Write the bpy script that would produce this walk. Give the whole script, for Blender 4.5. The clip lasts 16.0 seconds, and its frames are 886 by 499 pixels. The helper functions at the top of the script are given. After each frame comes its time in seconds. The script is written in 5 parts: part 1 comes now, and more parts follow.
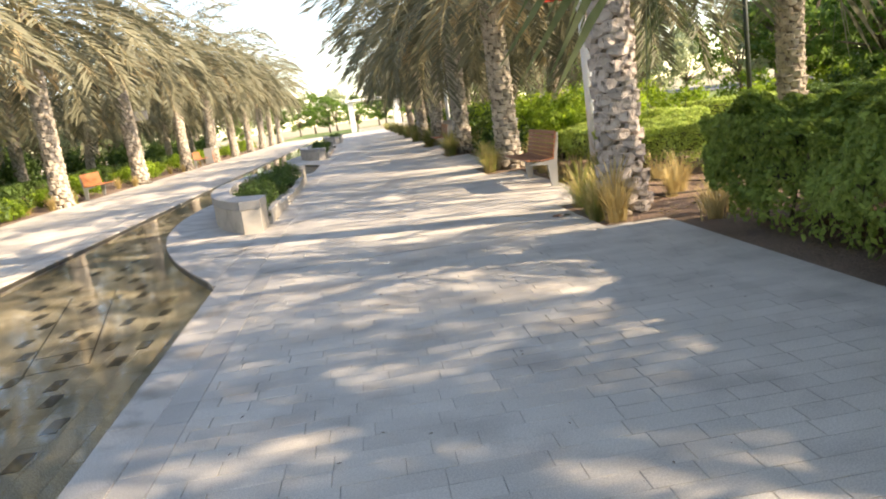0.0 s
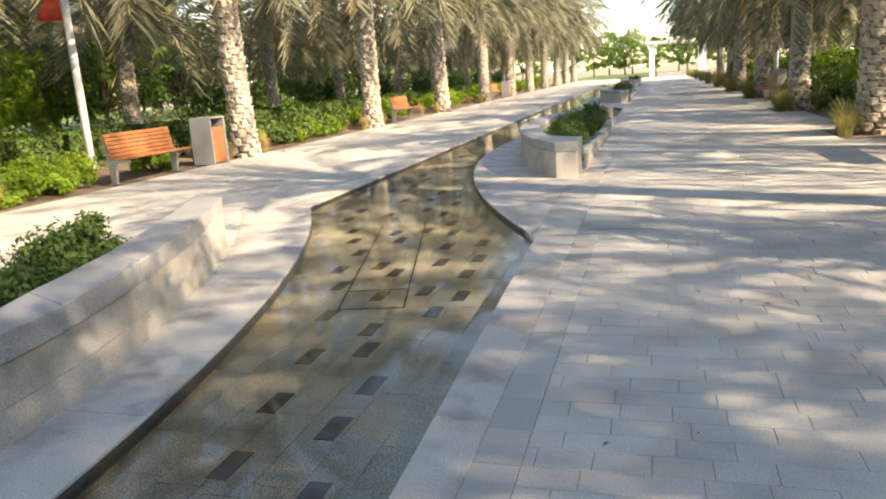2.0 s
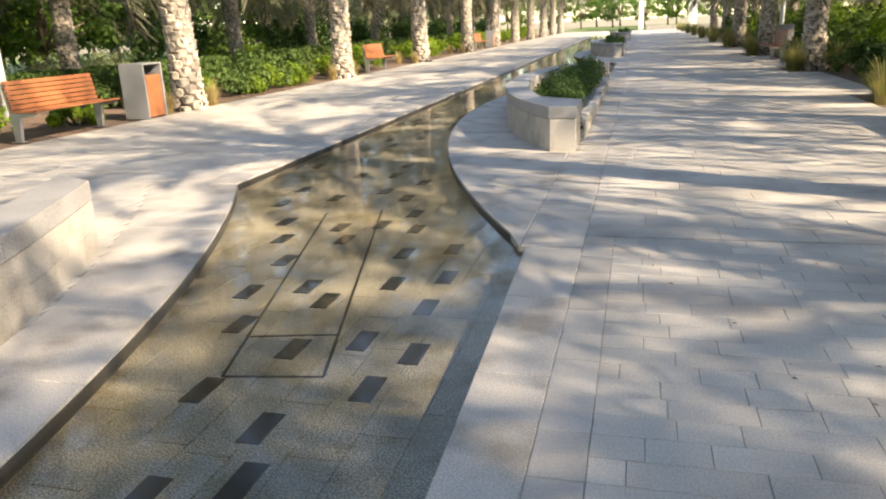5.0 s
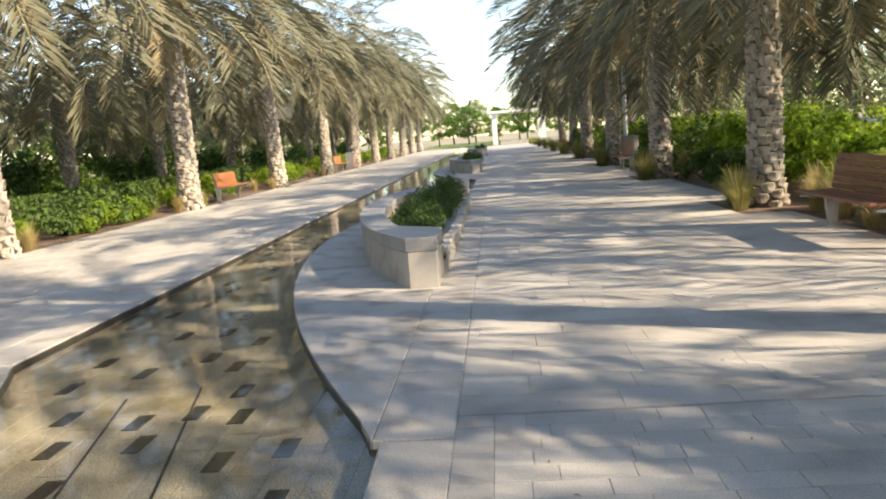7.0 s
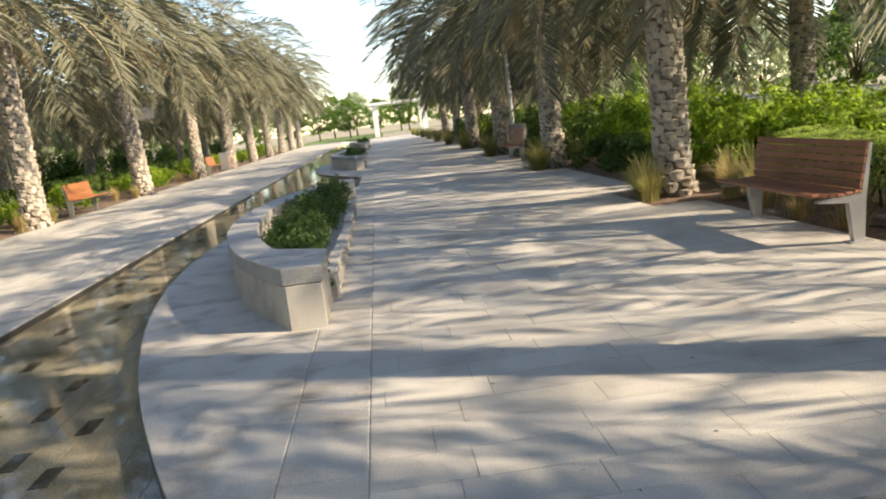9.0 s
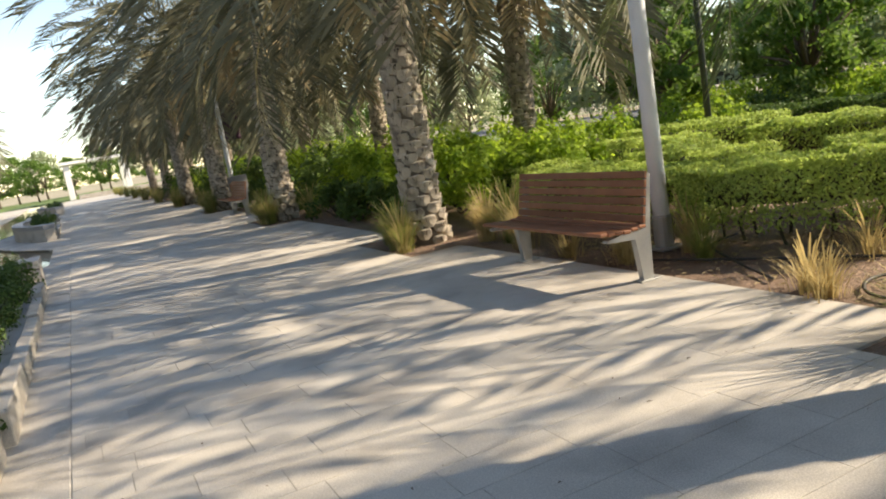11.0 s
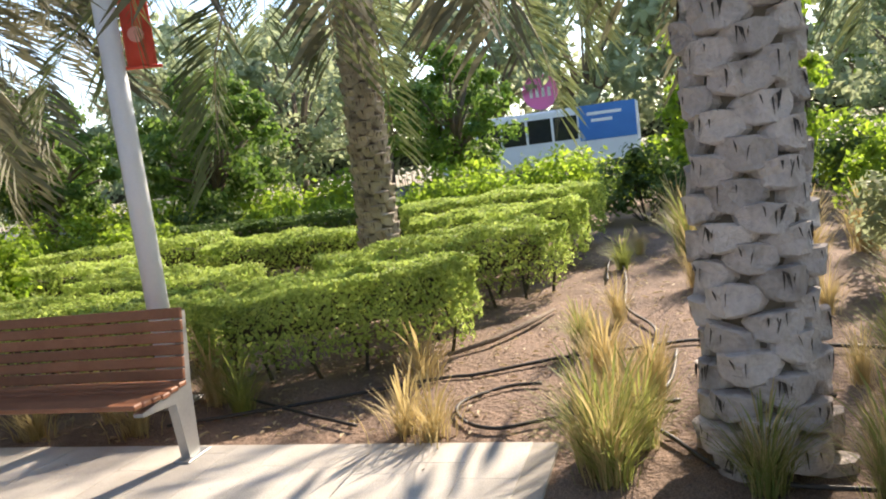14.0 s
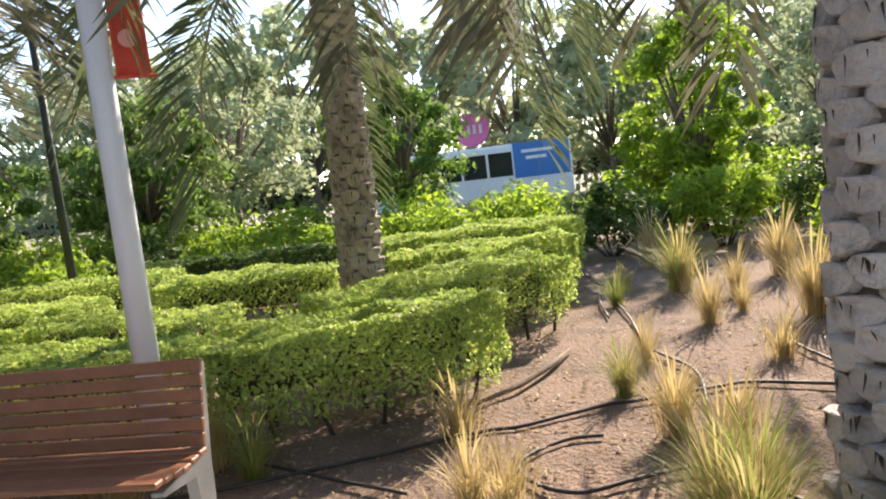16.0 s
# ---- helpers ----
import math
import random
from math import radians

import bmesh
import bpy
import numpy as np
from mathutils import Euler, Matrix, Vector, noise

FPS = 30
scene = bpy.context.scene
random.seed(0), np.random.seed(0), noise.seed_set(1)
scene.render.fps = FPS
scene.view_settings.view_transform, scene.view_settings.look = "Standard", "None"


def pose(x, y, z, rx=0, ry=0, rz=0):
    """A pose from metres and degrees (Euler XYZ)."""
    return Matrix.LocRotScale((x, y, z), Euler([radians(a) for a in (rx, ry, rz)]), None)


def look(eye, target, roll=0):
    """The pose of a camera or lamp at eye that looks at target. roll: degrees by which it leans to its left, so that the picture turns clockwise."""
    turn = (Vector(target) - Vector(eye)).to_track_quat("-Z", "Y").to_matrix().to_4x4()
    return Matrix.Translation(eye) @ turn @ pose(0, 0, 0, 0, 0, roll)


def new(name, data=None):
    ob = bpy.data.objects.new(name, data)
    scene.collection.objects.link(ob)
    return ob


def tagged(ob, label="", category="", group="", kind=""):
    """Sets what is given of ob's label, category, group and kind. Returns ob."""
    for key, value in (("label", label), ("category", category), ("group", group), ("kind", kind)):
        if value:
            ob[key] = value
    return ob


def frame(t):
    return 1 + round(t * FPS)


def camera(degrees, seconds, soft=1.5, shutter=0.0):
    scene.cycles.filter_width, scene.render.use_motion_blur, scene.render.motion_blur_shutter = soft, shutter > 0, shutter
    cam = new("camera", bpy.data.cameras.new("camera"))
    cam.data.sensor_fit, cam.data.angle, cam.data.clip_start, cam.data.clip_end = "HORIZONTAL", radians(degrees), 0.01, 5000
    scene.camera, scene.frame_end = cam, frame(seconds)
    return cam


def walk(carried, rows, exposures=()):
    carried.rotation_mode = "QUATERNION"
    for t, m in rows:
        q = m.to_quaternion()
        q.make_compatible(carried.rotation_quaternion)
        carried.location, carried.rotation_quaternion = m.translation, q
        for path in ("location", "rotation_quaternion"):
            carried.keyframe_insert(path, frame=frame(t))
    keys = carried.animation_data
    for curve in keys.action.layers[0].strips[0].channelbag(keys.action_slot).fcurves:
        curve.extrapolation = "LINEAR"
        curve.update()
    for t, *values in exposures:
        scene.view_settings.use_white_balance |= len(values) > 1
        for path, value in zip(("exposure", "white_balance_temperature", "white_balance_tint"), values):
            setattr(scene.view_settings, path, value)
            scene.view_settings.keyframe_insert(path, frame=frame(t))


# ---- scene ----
# Camera and its walk
cam = camera(61.5, 16.0, soft=2.0)
PATH = [
    (0, (-1.064, 0.236, 1.477), (-0.899, 2.195, 1.107), -7.8),
    (0.5, (-1.189, 0.497, 1.505), (-1.107, 2.463, 1.143), -7.1),
    (1, (-1.363, 0.827, 1.495), (-1.414, 2.794, 1.139), -6.4),
    (1.5, (-1.536, 1.095, 1.501), (-1.825, 3.036, 1.113), -5.5),
    (2, (-1.74, 1.335, 1.471), (-2.288, 3.205, 1.022), -3.8),
    (2.5, (-1.894, 1.565, 1.412), (-2.672, 3.338, 0.908), -0.5),
    (3, (-1.963, 1.856, 1.364), (-2.966, 3.477, 0.76), 5.0),
    (3.5, (-2.122, 2.189, 1.346), (-3.219, 3.673, 0.576), 4.8),
    (4, (-2.152, 2.535, 1.368), (-3.189, 4.048, 0.57), 4.2),
    (4.5, (-2.09, 2.878, 1.412), (-2.938, 4.539, 0.689), 1.1),
    (5, (-2.114, 3.3, 1.417), (-2.608, 5.15, 0.84), -2.4),
    (5.2, (-2.122, 3.436, 1.435), (-2.502, 5.323, 0.894), -3.1),
    (7.5, (-2.14, 4.877, 1.465), (-2.231, 6.855, 1.183), -5.2),
    (8, (-2.185, 5.232, 1.517), (-2.157, 7.2, 1.164), -6.2),
    (10.5, (-2.197, 7.028, 1.519), (-1.719, 8.944, 1.201), -8.1),
    (11, (-2.088, 7.426, 1.523), (-1.245, 9.209, 1.192), -9.6),
    (11.5, (-2.088, 7.794, 1.529), (-0.959, 9.413, 1.204), -8.8),
    (12, (-2.066, 8.137, 1.503), (-0.688, 9.555, 1.201), -9.0),
    (12.5, (-2.011, 8.421, 1.529), (-0.44, 9.622, 1.233), -8.8),
    (13, (-1.927, 8.706, 1.576), (-0.215, 9.698, 1.286), -8.3),
    (13.5, (-1.826, 9.016, 1.566), (-0.005, 9.795, 1.292), -8.0),
    (14, (-1.686, 9.286, 1.585), (0.211, 9.867, 1.327), -7.4),
    (14.5, (-1.625, 9.417, 1.622), (0.316, 9.836, 1.386), -7.2),
    (15, (-1.566, 9.692, 1.587), (0.4, 9.996, 1.379), -7.9),
    (15.5, (-1.402, 9.93, 1.624), (0.567, 10.215, 1.426), -7.2),
    (16, (-1.319, 10.206, 1.604), (0.641, 10.556, 1.417), -6.9),
]
walk(cam, [(t, look(eye, target, roll)) for t, eye, target, roll in PATH], exposures=[(0, 1.8, 8600, 16), (2, 1.64, 8600, 14), (3.5, 1.82, 8800, 16), (4.5, 1.75, 8500, 15), (5, 1.52, 8300, 14), (8, 1.25, 8000, 12), (10.5, 1.14, 8100, 11), (12.5, 1.44, 7600, 14), (16, 1.6, 7350, 17)])

# World and sun: late-morning sun from the planted side (+x), hazy sky
SUN_DIR = Vector((0.80, -0.31, 0.515)).normalized()
world = bpy.data.worlds.new("sky")
scene.world = world
world.use_nodes = True
wn = world.node_tree
sky = wn.nodes.new("ShaderNodeTexSky")
sky.sky_type = "NISHITA"
sky.sun_disc = False
sky.sun_elevation = math.asin(SUN_DIR.z)
sky.sun_rotation = math.atan2(SUN_DIR.x, SUN_DIR.y)
sky.air_density, sky.dust_density, sky.ozone_density = 1.0, 0.2, 1.6
sky.altitude = 900.0
wn.nodes["Background"].inputs["Strength"].default_value = 0.15
wn.links.new(sky.outputs[0], wn.nodes["Background"].inputs[0])
sun = new("sun", bpy.data.lights.new("sun", "SUN"))
sun.data.energy, sun.data.angle, sun.data.color = 4.2, radians(0.8), (1.0, 0.92, 0.80)
sun.matrix_world = look((0, 0, 30), Vector((0, 0, 30)) - SUN_DIR)


# ---------------------------------------------------------------- helpers
def link_mesh(name, verts, faces, material, parent=None, label="", smooth=False, mats=None, idx=None):
    me = bpy.data.meshes.new(name)
    me.from_pydata([tuple(v) for v in verts], [], [tuple(f) for f in faces])
    for m in (mats or [material]):
        me.materials.append(m)
    if idx is not None:
        me.polygons.foreach_set("material_index", np.asarray(idx, dtype=np.int32))
    if smooth:
        me.polygons.foreach_set("use_smooth", np.ones(len(me.polygons), dtype=bool))
    me.update()
    ob = new(name, me)
    if parent is not None:
        ob.parent = parent
    if label:
        ob["label"] = label
    return ob


def part(name, bm, material, parent=None, label="", smooth=False):
    me = bpy.data.meshes.new(name)
    bm.to_mesh(me)
    bm.free()
    me.materials.append(material)
    if smooth:
        me.polygons.foreach_set("use_smooth", np.ones(len(me.polygons), dtype=bool))
    ob = new(name, me)
    if parent is not None:
        ob.parent = parent
    if label:
        ob["label"] = label
    return ob


def empty(name, m=None):
    ob = new(name)
    if m is not None:
        ob.matrix_basis = m
    return ob


def box(bm, c, size, bevel=0.0, m=None, segs=1):
    ret = bmesh.ops.create_cube(bm, size=1.0)
    vs = ret["verts"]
    for v in vs:
        v.co = Vector((v.co.x * size[0], v.co.y * size[1], v.co.z * size[2]))
    if bevel > 0:
        es = list({e for v in vs for e in v.link_edges})
        r = bmesh.ops.bevel(bm, geom=es, offset=bevel, segments=segs, affect="EDGES", profile=0.6)
        vs = list({v for f in r["faces"] for v in f.verts} | {v for v in vs if v.is_valid})
    t = Matrix.Translation(c) @ (m if m is not None else Matrix())
    bmesh.ops.transform(bm, matrix=t, verts=vs)
    return vs


def boxed(c, size, bevel=0.0, m=None, segs=1):
    bm = bmesh.new()
    box(bm, c, size, bevel, m, segs)
    return bm


def tube(bm, pts, radii, sides=10, cap=True):
    """A tapered tube along points."""
    rings = []
    for i, p in enumerate(pts):
        p = Vector(p)
        d = Vector(pts[min(i + 1, len(pts) - 1)]) - Vector(pts[max(i - 1, 0)])
        d.normalize()
        a = d.orthogonal().normalized() if abs(d.z) < 0.9 else Vector((1, 0, 0)) - d * d.x
        a.normalize()
        b = d.cross(a)
        r = radii[i] if hasattr(radii, "__len__") else radii
        rings.append([bm.verts.new(p + (a * math.cos(2 * math.pi * k / sides) + b * math.sin(2 * math.pi * k / sides)) * r) for k in range(sides)])
    for q, w in zip(rings, rings[1:]):
        for k in range(sides):
            bm.faces.new((q[k], q[(k + 1) % sides], w[(k + 1) % sides], w[k]))
    if cap:
        bm.faces.new(rings[0][::-1])
        bm.faces.new(rings[-1])


def prism(outline, z0, z1, bevel=0.0):
    """A flat slab with the given outline (counter-clockwise)."""
    bm = bmesh.new()
    bot = [bm.verts.new((x, y, z0)) for x, y in outline]
    top = [bm.verts.new((x, y, z1)) for x, y in outline]
    n = len(outline)
    bm.faces.new(top)
    bm.faces.new(bot[::-1])
    for k in range(n):
        bm.faces.new((bot[k], bot[(k + 1) % n], top[(k + 1) % n], top[k]))
    if bevel > 0:
        es = [e for e in bm.edges if all(v.co.z > z1 - 1e-5 for v in e.verts)]
        bmesh.ops.bevel(bm, geom=es, offset=bevel, segments=1, affect="EDGES")
    bm.normal_update()
    big = [f for f in bm.faces if len(f.verts) > 4]
    bmesh.ops.triangulate(bm, faces=big)
    bmesh.ops.recalc_face_normals(bm, faces=bm.faces)
    return bm


def smooth_line(pts, n):
    """Catmull-Rom through points, n samples per span."""
    p = [Vector((*q, 0)) if len(q) == 2 else Vector(q) for q in pts]
    out = []
    for i in range(len(p) - 1):
        a, b, c, d = p[max(i - 1, 0)], p[i], p[i + 1], p[min(i + 2, len(p) - 1)]
        for k in range(n):
            t = k / n
            out.append(0.5 * ((2 * b) + (c - a) * t + (2 * a - 5 * b + 4 * c - d) * t * t + (3 * b - a - 3 * c + d) * t ** 3))
    out.append(p[-1])
    return out


# ---------------------------------------------------------------- materials
def nodes_of(name):
    m = bpy.data.materials.new(name)
    m.use_nodes = True
    nt = m.node_tree
    return m, nt, nt.nodes["Principled BSDF"]


def surface(name, dark, light, rough=0.8, fine=40.0, coarse=2.0, bump=0.3, bump_dist=0.01, metallic=0.0, rand=0.0, stain=None, stain_scale=0.8, stain_amount=0.5, speck=0.0, island=False):
    """Two scales of noise between two colours, stains, specks and fine relief, at real-world size."""
    m, nt, b = nodes_of(name)
    N, L = nt.nodes.new, nt.links.new
    geo = N("ShaderNodeNewGeometry")
    n1 = N("ShaderNodeTexNoise")
    n1.inputs["Scale"].default_value, n1.inputs["Detail"].default_value = coarse, 5.0
    n2 = N("ShaderNodeTexNoise")
    n2.inputs["Scale"].default_value, n2.inputs["Detail"].default_value = fine, 4.0
    L(geo.outputs["Position"], n1.inputs["Vector"])
    L(geo.outputs["Position"], n2.inputs["Vector"])
    add = N("ShaderNodeMath")
    add.operation = "MULTIPLY_ADD"
    L(n2.outputs[0], add.inputs[0])
    add.inputs[1].default_value = 0.6
    half = N("ShaderNodeMath")
    half.operation = "MULTIPLY_ADD"
    L(n1.outputs[0], half.inputs[0])
    half.inputs[1].default_value, half.inputs[2].default_value = 1.2, -0.4
    L(half.outputs[0], add.inputs[2])
    ramp = N("ShaderNodeMix")
    ramp.data_type = "RGBA"
    ramp.inputs["A"].default_value, ramp.inputs["B"].default_value = (*dark, 1), (*light, 1)
    L(add.outputs[0], ramp.inputs["Factor"])
    col = ramp.outputs["Result"]
    if stain:
        n3 = N("ShaderNodeTexNoise")
        n3.inputs["Scale"].default_value, n3.inputs["Detail"].default_value = stain_scale, 6.0
        L(geo.outputs["Position"], n3.inputs["Vector"])
        mr = N("ShaderNodeMapRange")
        mr.inputs["From Min"].default_value, mr.inputs["From Max"].default_value = 0.5, 0.7
        mr.inputs["To Max"].default_value = stain_amount
        L(n3.outputs[0], mr.inputs["Value"])
        mx = N("ShaderNodeMix")
        mx.data_type = "RGBA"
        L(mr.outputs[0], mx.inputs["Factor"])
        L(col, mx.inputs["A"])
        mx.inputs["B"].default_value = (*stain, 1)
        col = mx.outputs["Result"]
    if speck > 0:
        vo = N("ShaderNodeTexNoise")
        vo.inputs["Scale"].default_value, vo.inputs["Detail"].default_value = 130.0, 3.0
        L(geo.outputs["Position"], vo.inputs["Vector"])
        mr2 = N("ShaderNodeMapRange")
        mr2.inputs["From Min"].default_value, mr2.inputs["From Max"].default_value = 0.42, 0.6
        mr2.inputs["To Min"].default_value, mr2.inputs["To Max"].default_value = 1.0 - speck, 1.0 + speck * 0.4
        L(vo.outputs[0], mr2.inputs["Value"])
        hs = N("ShaderNodeHueSaturation")
        L(mr2.outputs[0], hs.inputs["Value"])
        L(col, hs.inputs["Color"])
        col = hs.outputs[0]
    if rand > 0:
        if island:
            src = geo.outputs["Random Per Island"]
        else:
            oi = N("ShaderNodeObjectInfo")
            src = oi.outputs["Random"]
        mr3 = N("ShaderNodeMapRange")
        mr3.inputs["To Min"].default_value, mr3.inputs["To Max"].default_value = 1 - rand, 1 + rand
        L(src, mr3.inputs["Value"])
        hs2 = N("ShaderNodeHueSaturation")
        L(mr3.outputs[0], hs2.inputs["Value"])
        L(col, hs2.inputs["Color"])
        col = hs2.outputs[0]
    L(col, b.inputs["Base Color"])
    b.inputs["Roughness"].default_value, b.inputs["Metallic"].default_value = rough, metallic
    if bump > 0:
        bp = N("ShaderNodeBump")
        bp.inputs["Strength"].default_value, bp.inputs["Distance"].default_value = bump, bump_dist
        L(n2.outputs[0], bp.inputs["Height"])
        L(bp.outputs[0], b.inputs["Normal"])
    return m


def leaf_mat(name, dark, light, trans=0.35, rough=0.6):
    """Thin leaves: varied per leaf, some light passes through."""
    m, nt, b = nodes_of(name)
    N, L = nt.nodes.new, nt.links.new
    geo = N("ShaderNodeNewGeometry")
    noi = N("ShaderNodeTexNoise")
    noi.inputs["Scale"].default_value = 1.3
    L(geo.outputs["Position"], noi.inputs["Vector"])
    av = N("ShaderNodeMath")
    av.operation = "MULTIPLY_ADD"
    L(geo.outputs["Random Per Island"], av.inputs[0])
    av.inputs[1].default_value = 0.6
    sc = N("ShaderNodeMath")
    sc.operation = "MULTIPLY_ADD"
    L(noi.outputs[0], sc.inputs[0])
    sc.inputs[1].default_value, sc.inputs[2].default_value = 1.0, -0.3
    L(sc.outputs[0], av.inputs[2])
    mx = N("ShaderNodeMix")
    mx.data_type = "RGBA"
    L(av.outputs[0], mx.inputs["Factor"])
    mx.inputs["A"].default_value, mx.inputs["B"].default_value = (*dark, 1), (*light, 1)
    L(mx.outputs["Result"], b.inputs["Base Color"])
    b.inputs["Roughness"].default_value = max(rough, 0.62)
    b.inputs["Specular IOR Level"].default_value = 0.25
    tr = N("ShaderNodeBsdfTranslucent")
    hs = N("ShaderNodeHueSaturation")
    hs.inputs["Saturation"].default_value, hs.inputs["Value"].default_value = 1.03, 1.7
    L(mx.outputs["Result"], hs.inputs["Color"])
    L(hs.outputs[0], tr.inputs["Color"])
    ms = N("ShaderNodeMixShader")
    ms.inputs[0].default_value = trans
    L(b.outputs[0], ms.inputs[1])
    L(tr.outputs[0], ms.inputs[2])
    L(ms.outputs[0], nt.nodes["Material Output"].inputs["Surface"])
    return m


def water_mat():
    """Clear shallow water: what lies below shows through, with a mirror-like gloss at grazing angles."""
    m, nt, b = nodes_of("water")
    N, L = nt.nodes.new, nt.links.new
    tr = N("ShaderNodeBsdfTransparent")
    tr.inputs[0].default_value = (0.95, 0.95, 0.90, 1)
    gl = N("ShaderNodeBsdfGlossy")
    gl.inputs["Roughness"].default_value = 0.03
    fr = N("ShaderNodeFresnel")
    fr.inputs["IOR"].default_value = 1.45
    geo = N("ShaderNodeNewGeometry")
    no = N("ShaderNodeTexNoise")
    no.inputs["Scale"].default_value, no.inputs["Detail"].default_value = 5.0, 3.0
    L(geo.outputs["Position"], no.inputs["Vector"])
    bp = N("ShaderNodeBump")
    bp.inputs["Strength"].default_value, bp.inputs["Distance"].default_value = 0.12, 0.01
    L(no.outputs[0], bp.inputs["Height"])
    L(bp.outputs[0], gl.inputs["Normal"])
    L(bp.outputs[0], fr.inputs["Normal"])
    ms = N("ShaderNodeMixShader")
    L(fr.outputs[0], ms.inputs[0])
    L(tr.outputs[0], ms.inputs[1])
    L(gl.outputs[0], ms.inputs[2])
    L(ms.outputs[0], nt.nodes["Material Output"].inputs["Surface"])
    return m


PAVER = surface("pale_concrete_paver", (0.45, 0.42, 0.375), (0.64, 0.605, 0.545), 0.8, 60, 1.5, 0.25, 0.006, rand=0.06, stain=(0.33, 0.305, 0.275), stain_scale=1.6, stain_amount=0.75, speck=0.16)
PAVER_FAR = surface("pale_concrete_paver_joined", (0.45, 0.42, 0.375), (0.64, 0.605, 0.545), 0.8, 60, 1.5, 0.25, 0.006, rand=0.06, stain=(0.33, 0.305, 0.275), stain_scale=1.6, stain_amount=0.75, speck=0.16, island=True)
BAND = surface("grey_band_paver", (0.38, 0.36, 0.33), (0.56, 0.53, 0.485), 0.8, 60, 2.0, 0.25, 0.006, rand=0.12, speck=0.1)
JOINT = surface("sandy_joint", (0.28, 0.26, 0.23), (0.42, 0.39, 0.345), 0.95, 80, 3.0, 0.4, 0.004)
SLAB = surface("smooth_concrete_slab", (0.44, 0.41, 0.37), (0.65, 0.61, 0.55), 0.8, 70, 1.2, 0.2, 0.004, stain=(0.27, 0.245, 0.21), stain_scale=2.6, stain_amount=0.85, speck=0.22)
CAP = surface("grey_speckled_cap_granite", (0.29, 0.287, 0.28), (0.47, 0.465, 0.455), 0.6, 90, 1.5, 0.3, 0.004, stain=(0.23, 0.22, 0.20), stain_scale=2.2, stain_amount=0.4, speck=0.3)
GRANITE = surface("pale_speckled_granite", (0.40, 0.37, 0.325), (0.62, 0.575, 0.51), 0.7, 90, 1.5, 0.25, 0.003, stain=(0.29, 0.25, 0.195), stain_scale=3.2, stain_amount=0.7, speck=0.22)
POOL = surface("wet_granite_pool_floor", (0.35, 0.315, 0.245), (0.68, 0.625, 0.50), 0.6, 60, 1.1, 0.2, 0.004, rand=0.12, stain=(0.20, 0.165, 0.085), stain_scale=1.8, stain_amount=0.8, speck=0.58)
# wet stone, darkened further for the shadow under the slab lip
WET_SHADED_STONE = surface("dark_wet_shaded_stone", (0.035, 0.033, 0.028), (0.09, 0.083, 0.07), 0.35, 40, 2, 0.3, 0.004)
DARK_TILE = surface("dark_basalt_tile", (0.02, 0.021, 0.022), (0.05, 0.05, 0.048), 0.5, 60, 3, 0.2, 0.003, rand=0.25, speck=0.2)
SOIL = surface("dry_sandy_soil", (0.175, 0.117, 0.085), (0.335, 0.228, 0.165), 0.95, 30, 1.2, 1.0, 0.03, stain=(0.115, 0.075, 0.052), stain_scale=1.6, stain_amount=0.75, speck=0.5)
LAWN = surface("lawn_grass", (0.07, 0.13, 0.03), (0.20, 0.28, 0.07), 0.9, 25, 0.4, 0.8, 0.03, stain=(0.30, 0.26, 0.14), stain_scale=0.15, stain_amount=0.5)
SAND = surface("far_sandy_ground", (0.30, 0.24, 0.16), (0.42, 0.36, 0.26), 0.95, 8, 0.1, 0.4, 0.03, stain=(0.12, 0.19, 0.05), stain_scale=0.06, stain_amount=0.9)
BOOT = surface("weathered_palm_boot", (0.36, 0.315, 0.29), (0.66, 0.59, 0.545), 0.9, 45, 4.0, 1.0, 0.02, rand=0.2, stain=(0.10, 0.08, 0.065), stain_scale=8.0, stain_amount=0.5)
BOOT_FAR = surface("weathered_palm_trunk", (0.32, 0.28, 0.23), (0.62, 0.55, 0.46), 0.9, 45, 4.0, 0.6, 0.012, rand=0.22, stain=(0.07, 0.055, 0.045), stain_scale=7.0, stain_amount=0.6, island=True)
FIBRE = surface("brown_trunk_fibre", (0.10, 0.082, 0.065), (0.21, 0.175, 0.14), 0.95, 60, 8, 0.5, 0.008)
BOOT_SLIM = surface("dark_weathered_palm_trunk", (0.25, 0.21, 0.17), (0.53, 0.46, 0.375), 0.9, 45, 4.0, 0.6, 0.012, rand=0.22, stain=(0.07, 0.055, 0.045), stain_scale=7.0, stain_amount=0.6, island=True)
CRACK = surface("dark_fibrous_crack", (0.03, 0.024, 0.02), (0.07, 0.055, 0.045), 0.95, 60, 8, 0.3, 0.005)
BARK = surface("rough_brown_bark", (0.10, 0.075, 0.055), (0.26, 0.205, 0.155), 0.95, 50, 6.0, 0.8, 0.02)
FROND = leaf_mat("date_palm_leaflet", (0.072, 0.076, 0.044), (0.23, 0.222, 0.148), 0.15, 0.5)
FROND_GREEN = leaf_mat("green_palm_leaflet", (0.06, 0.082, 0.034), (0.17, 0.195, 0.09), 0.3, 0.5)
FROND_DRY = leaf_mat("dry_date_palm_leaflet", (0.26, 0.20, 0.11), (0.44, 0.36, 0.22), 0.3, 0.6)
RACHIS = surface("palm_rachis", (0.22, 0.19, 0.09), (0.40, 0.34, 0.19), 0.6, 30, 3, 0.2, 0.004)
HEDGE_LEAF = leaf_mat("clipped_hedge_leaf", (0.14, 0.215, 0.045), (0.52, 0.62, 0.18), 0.36, 0.45)
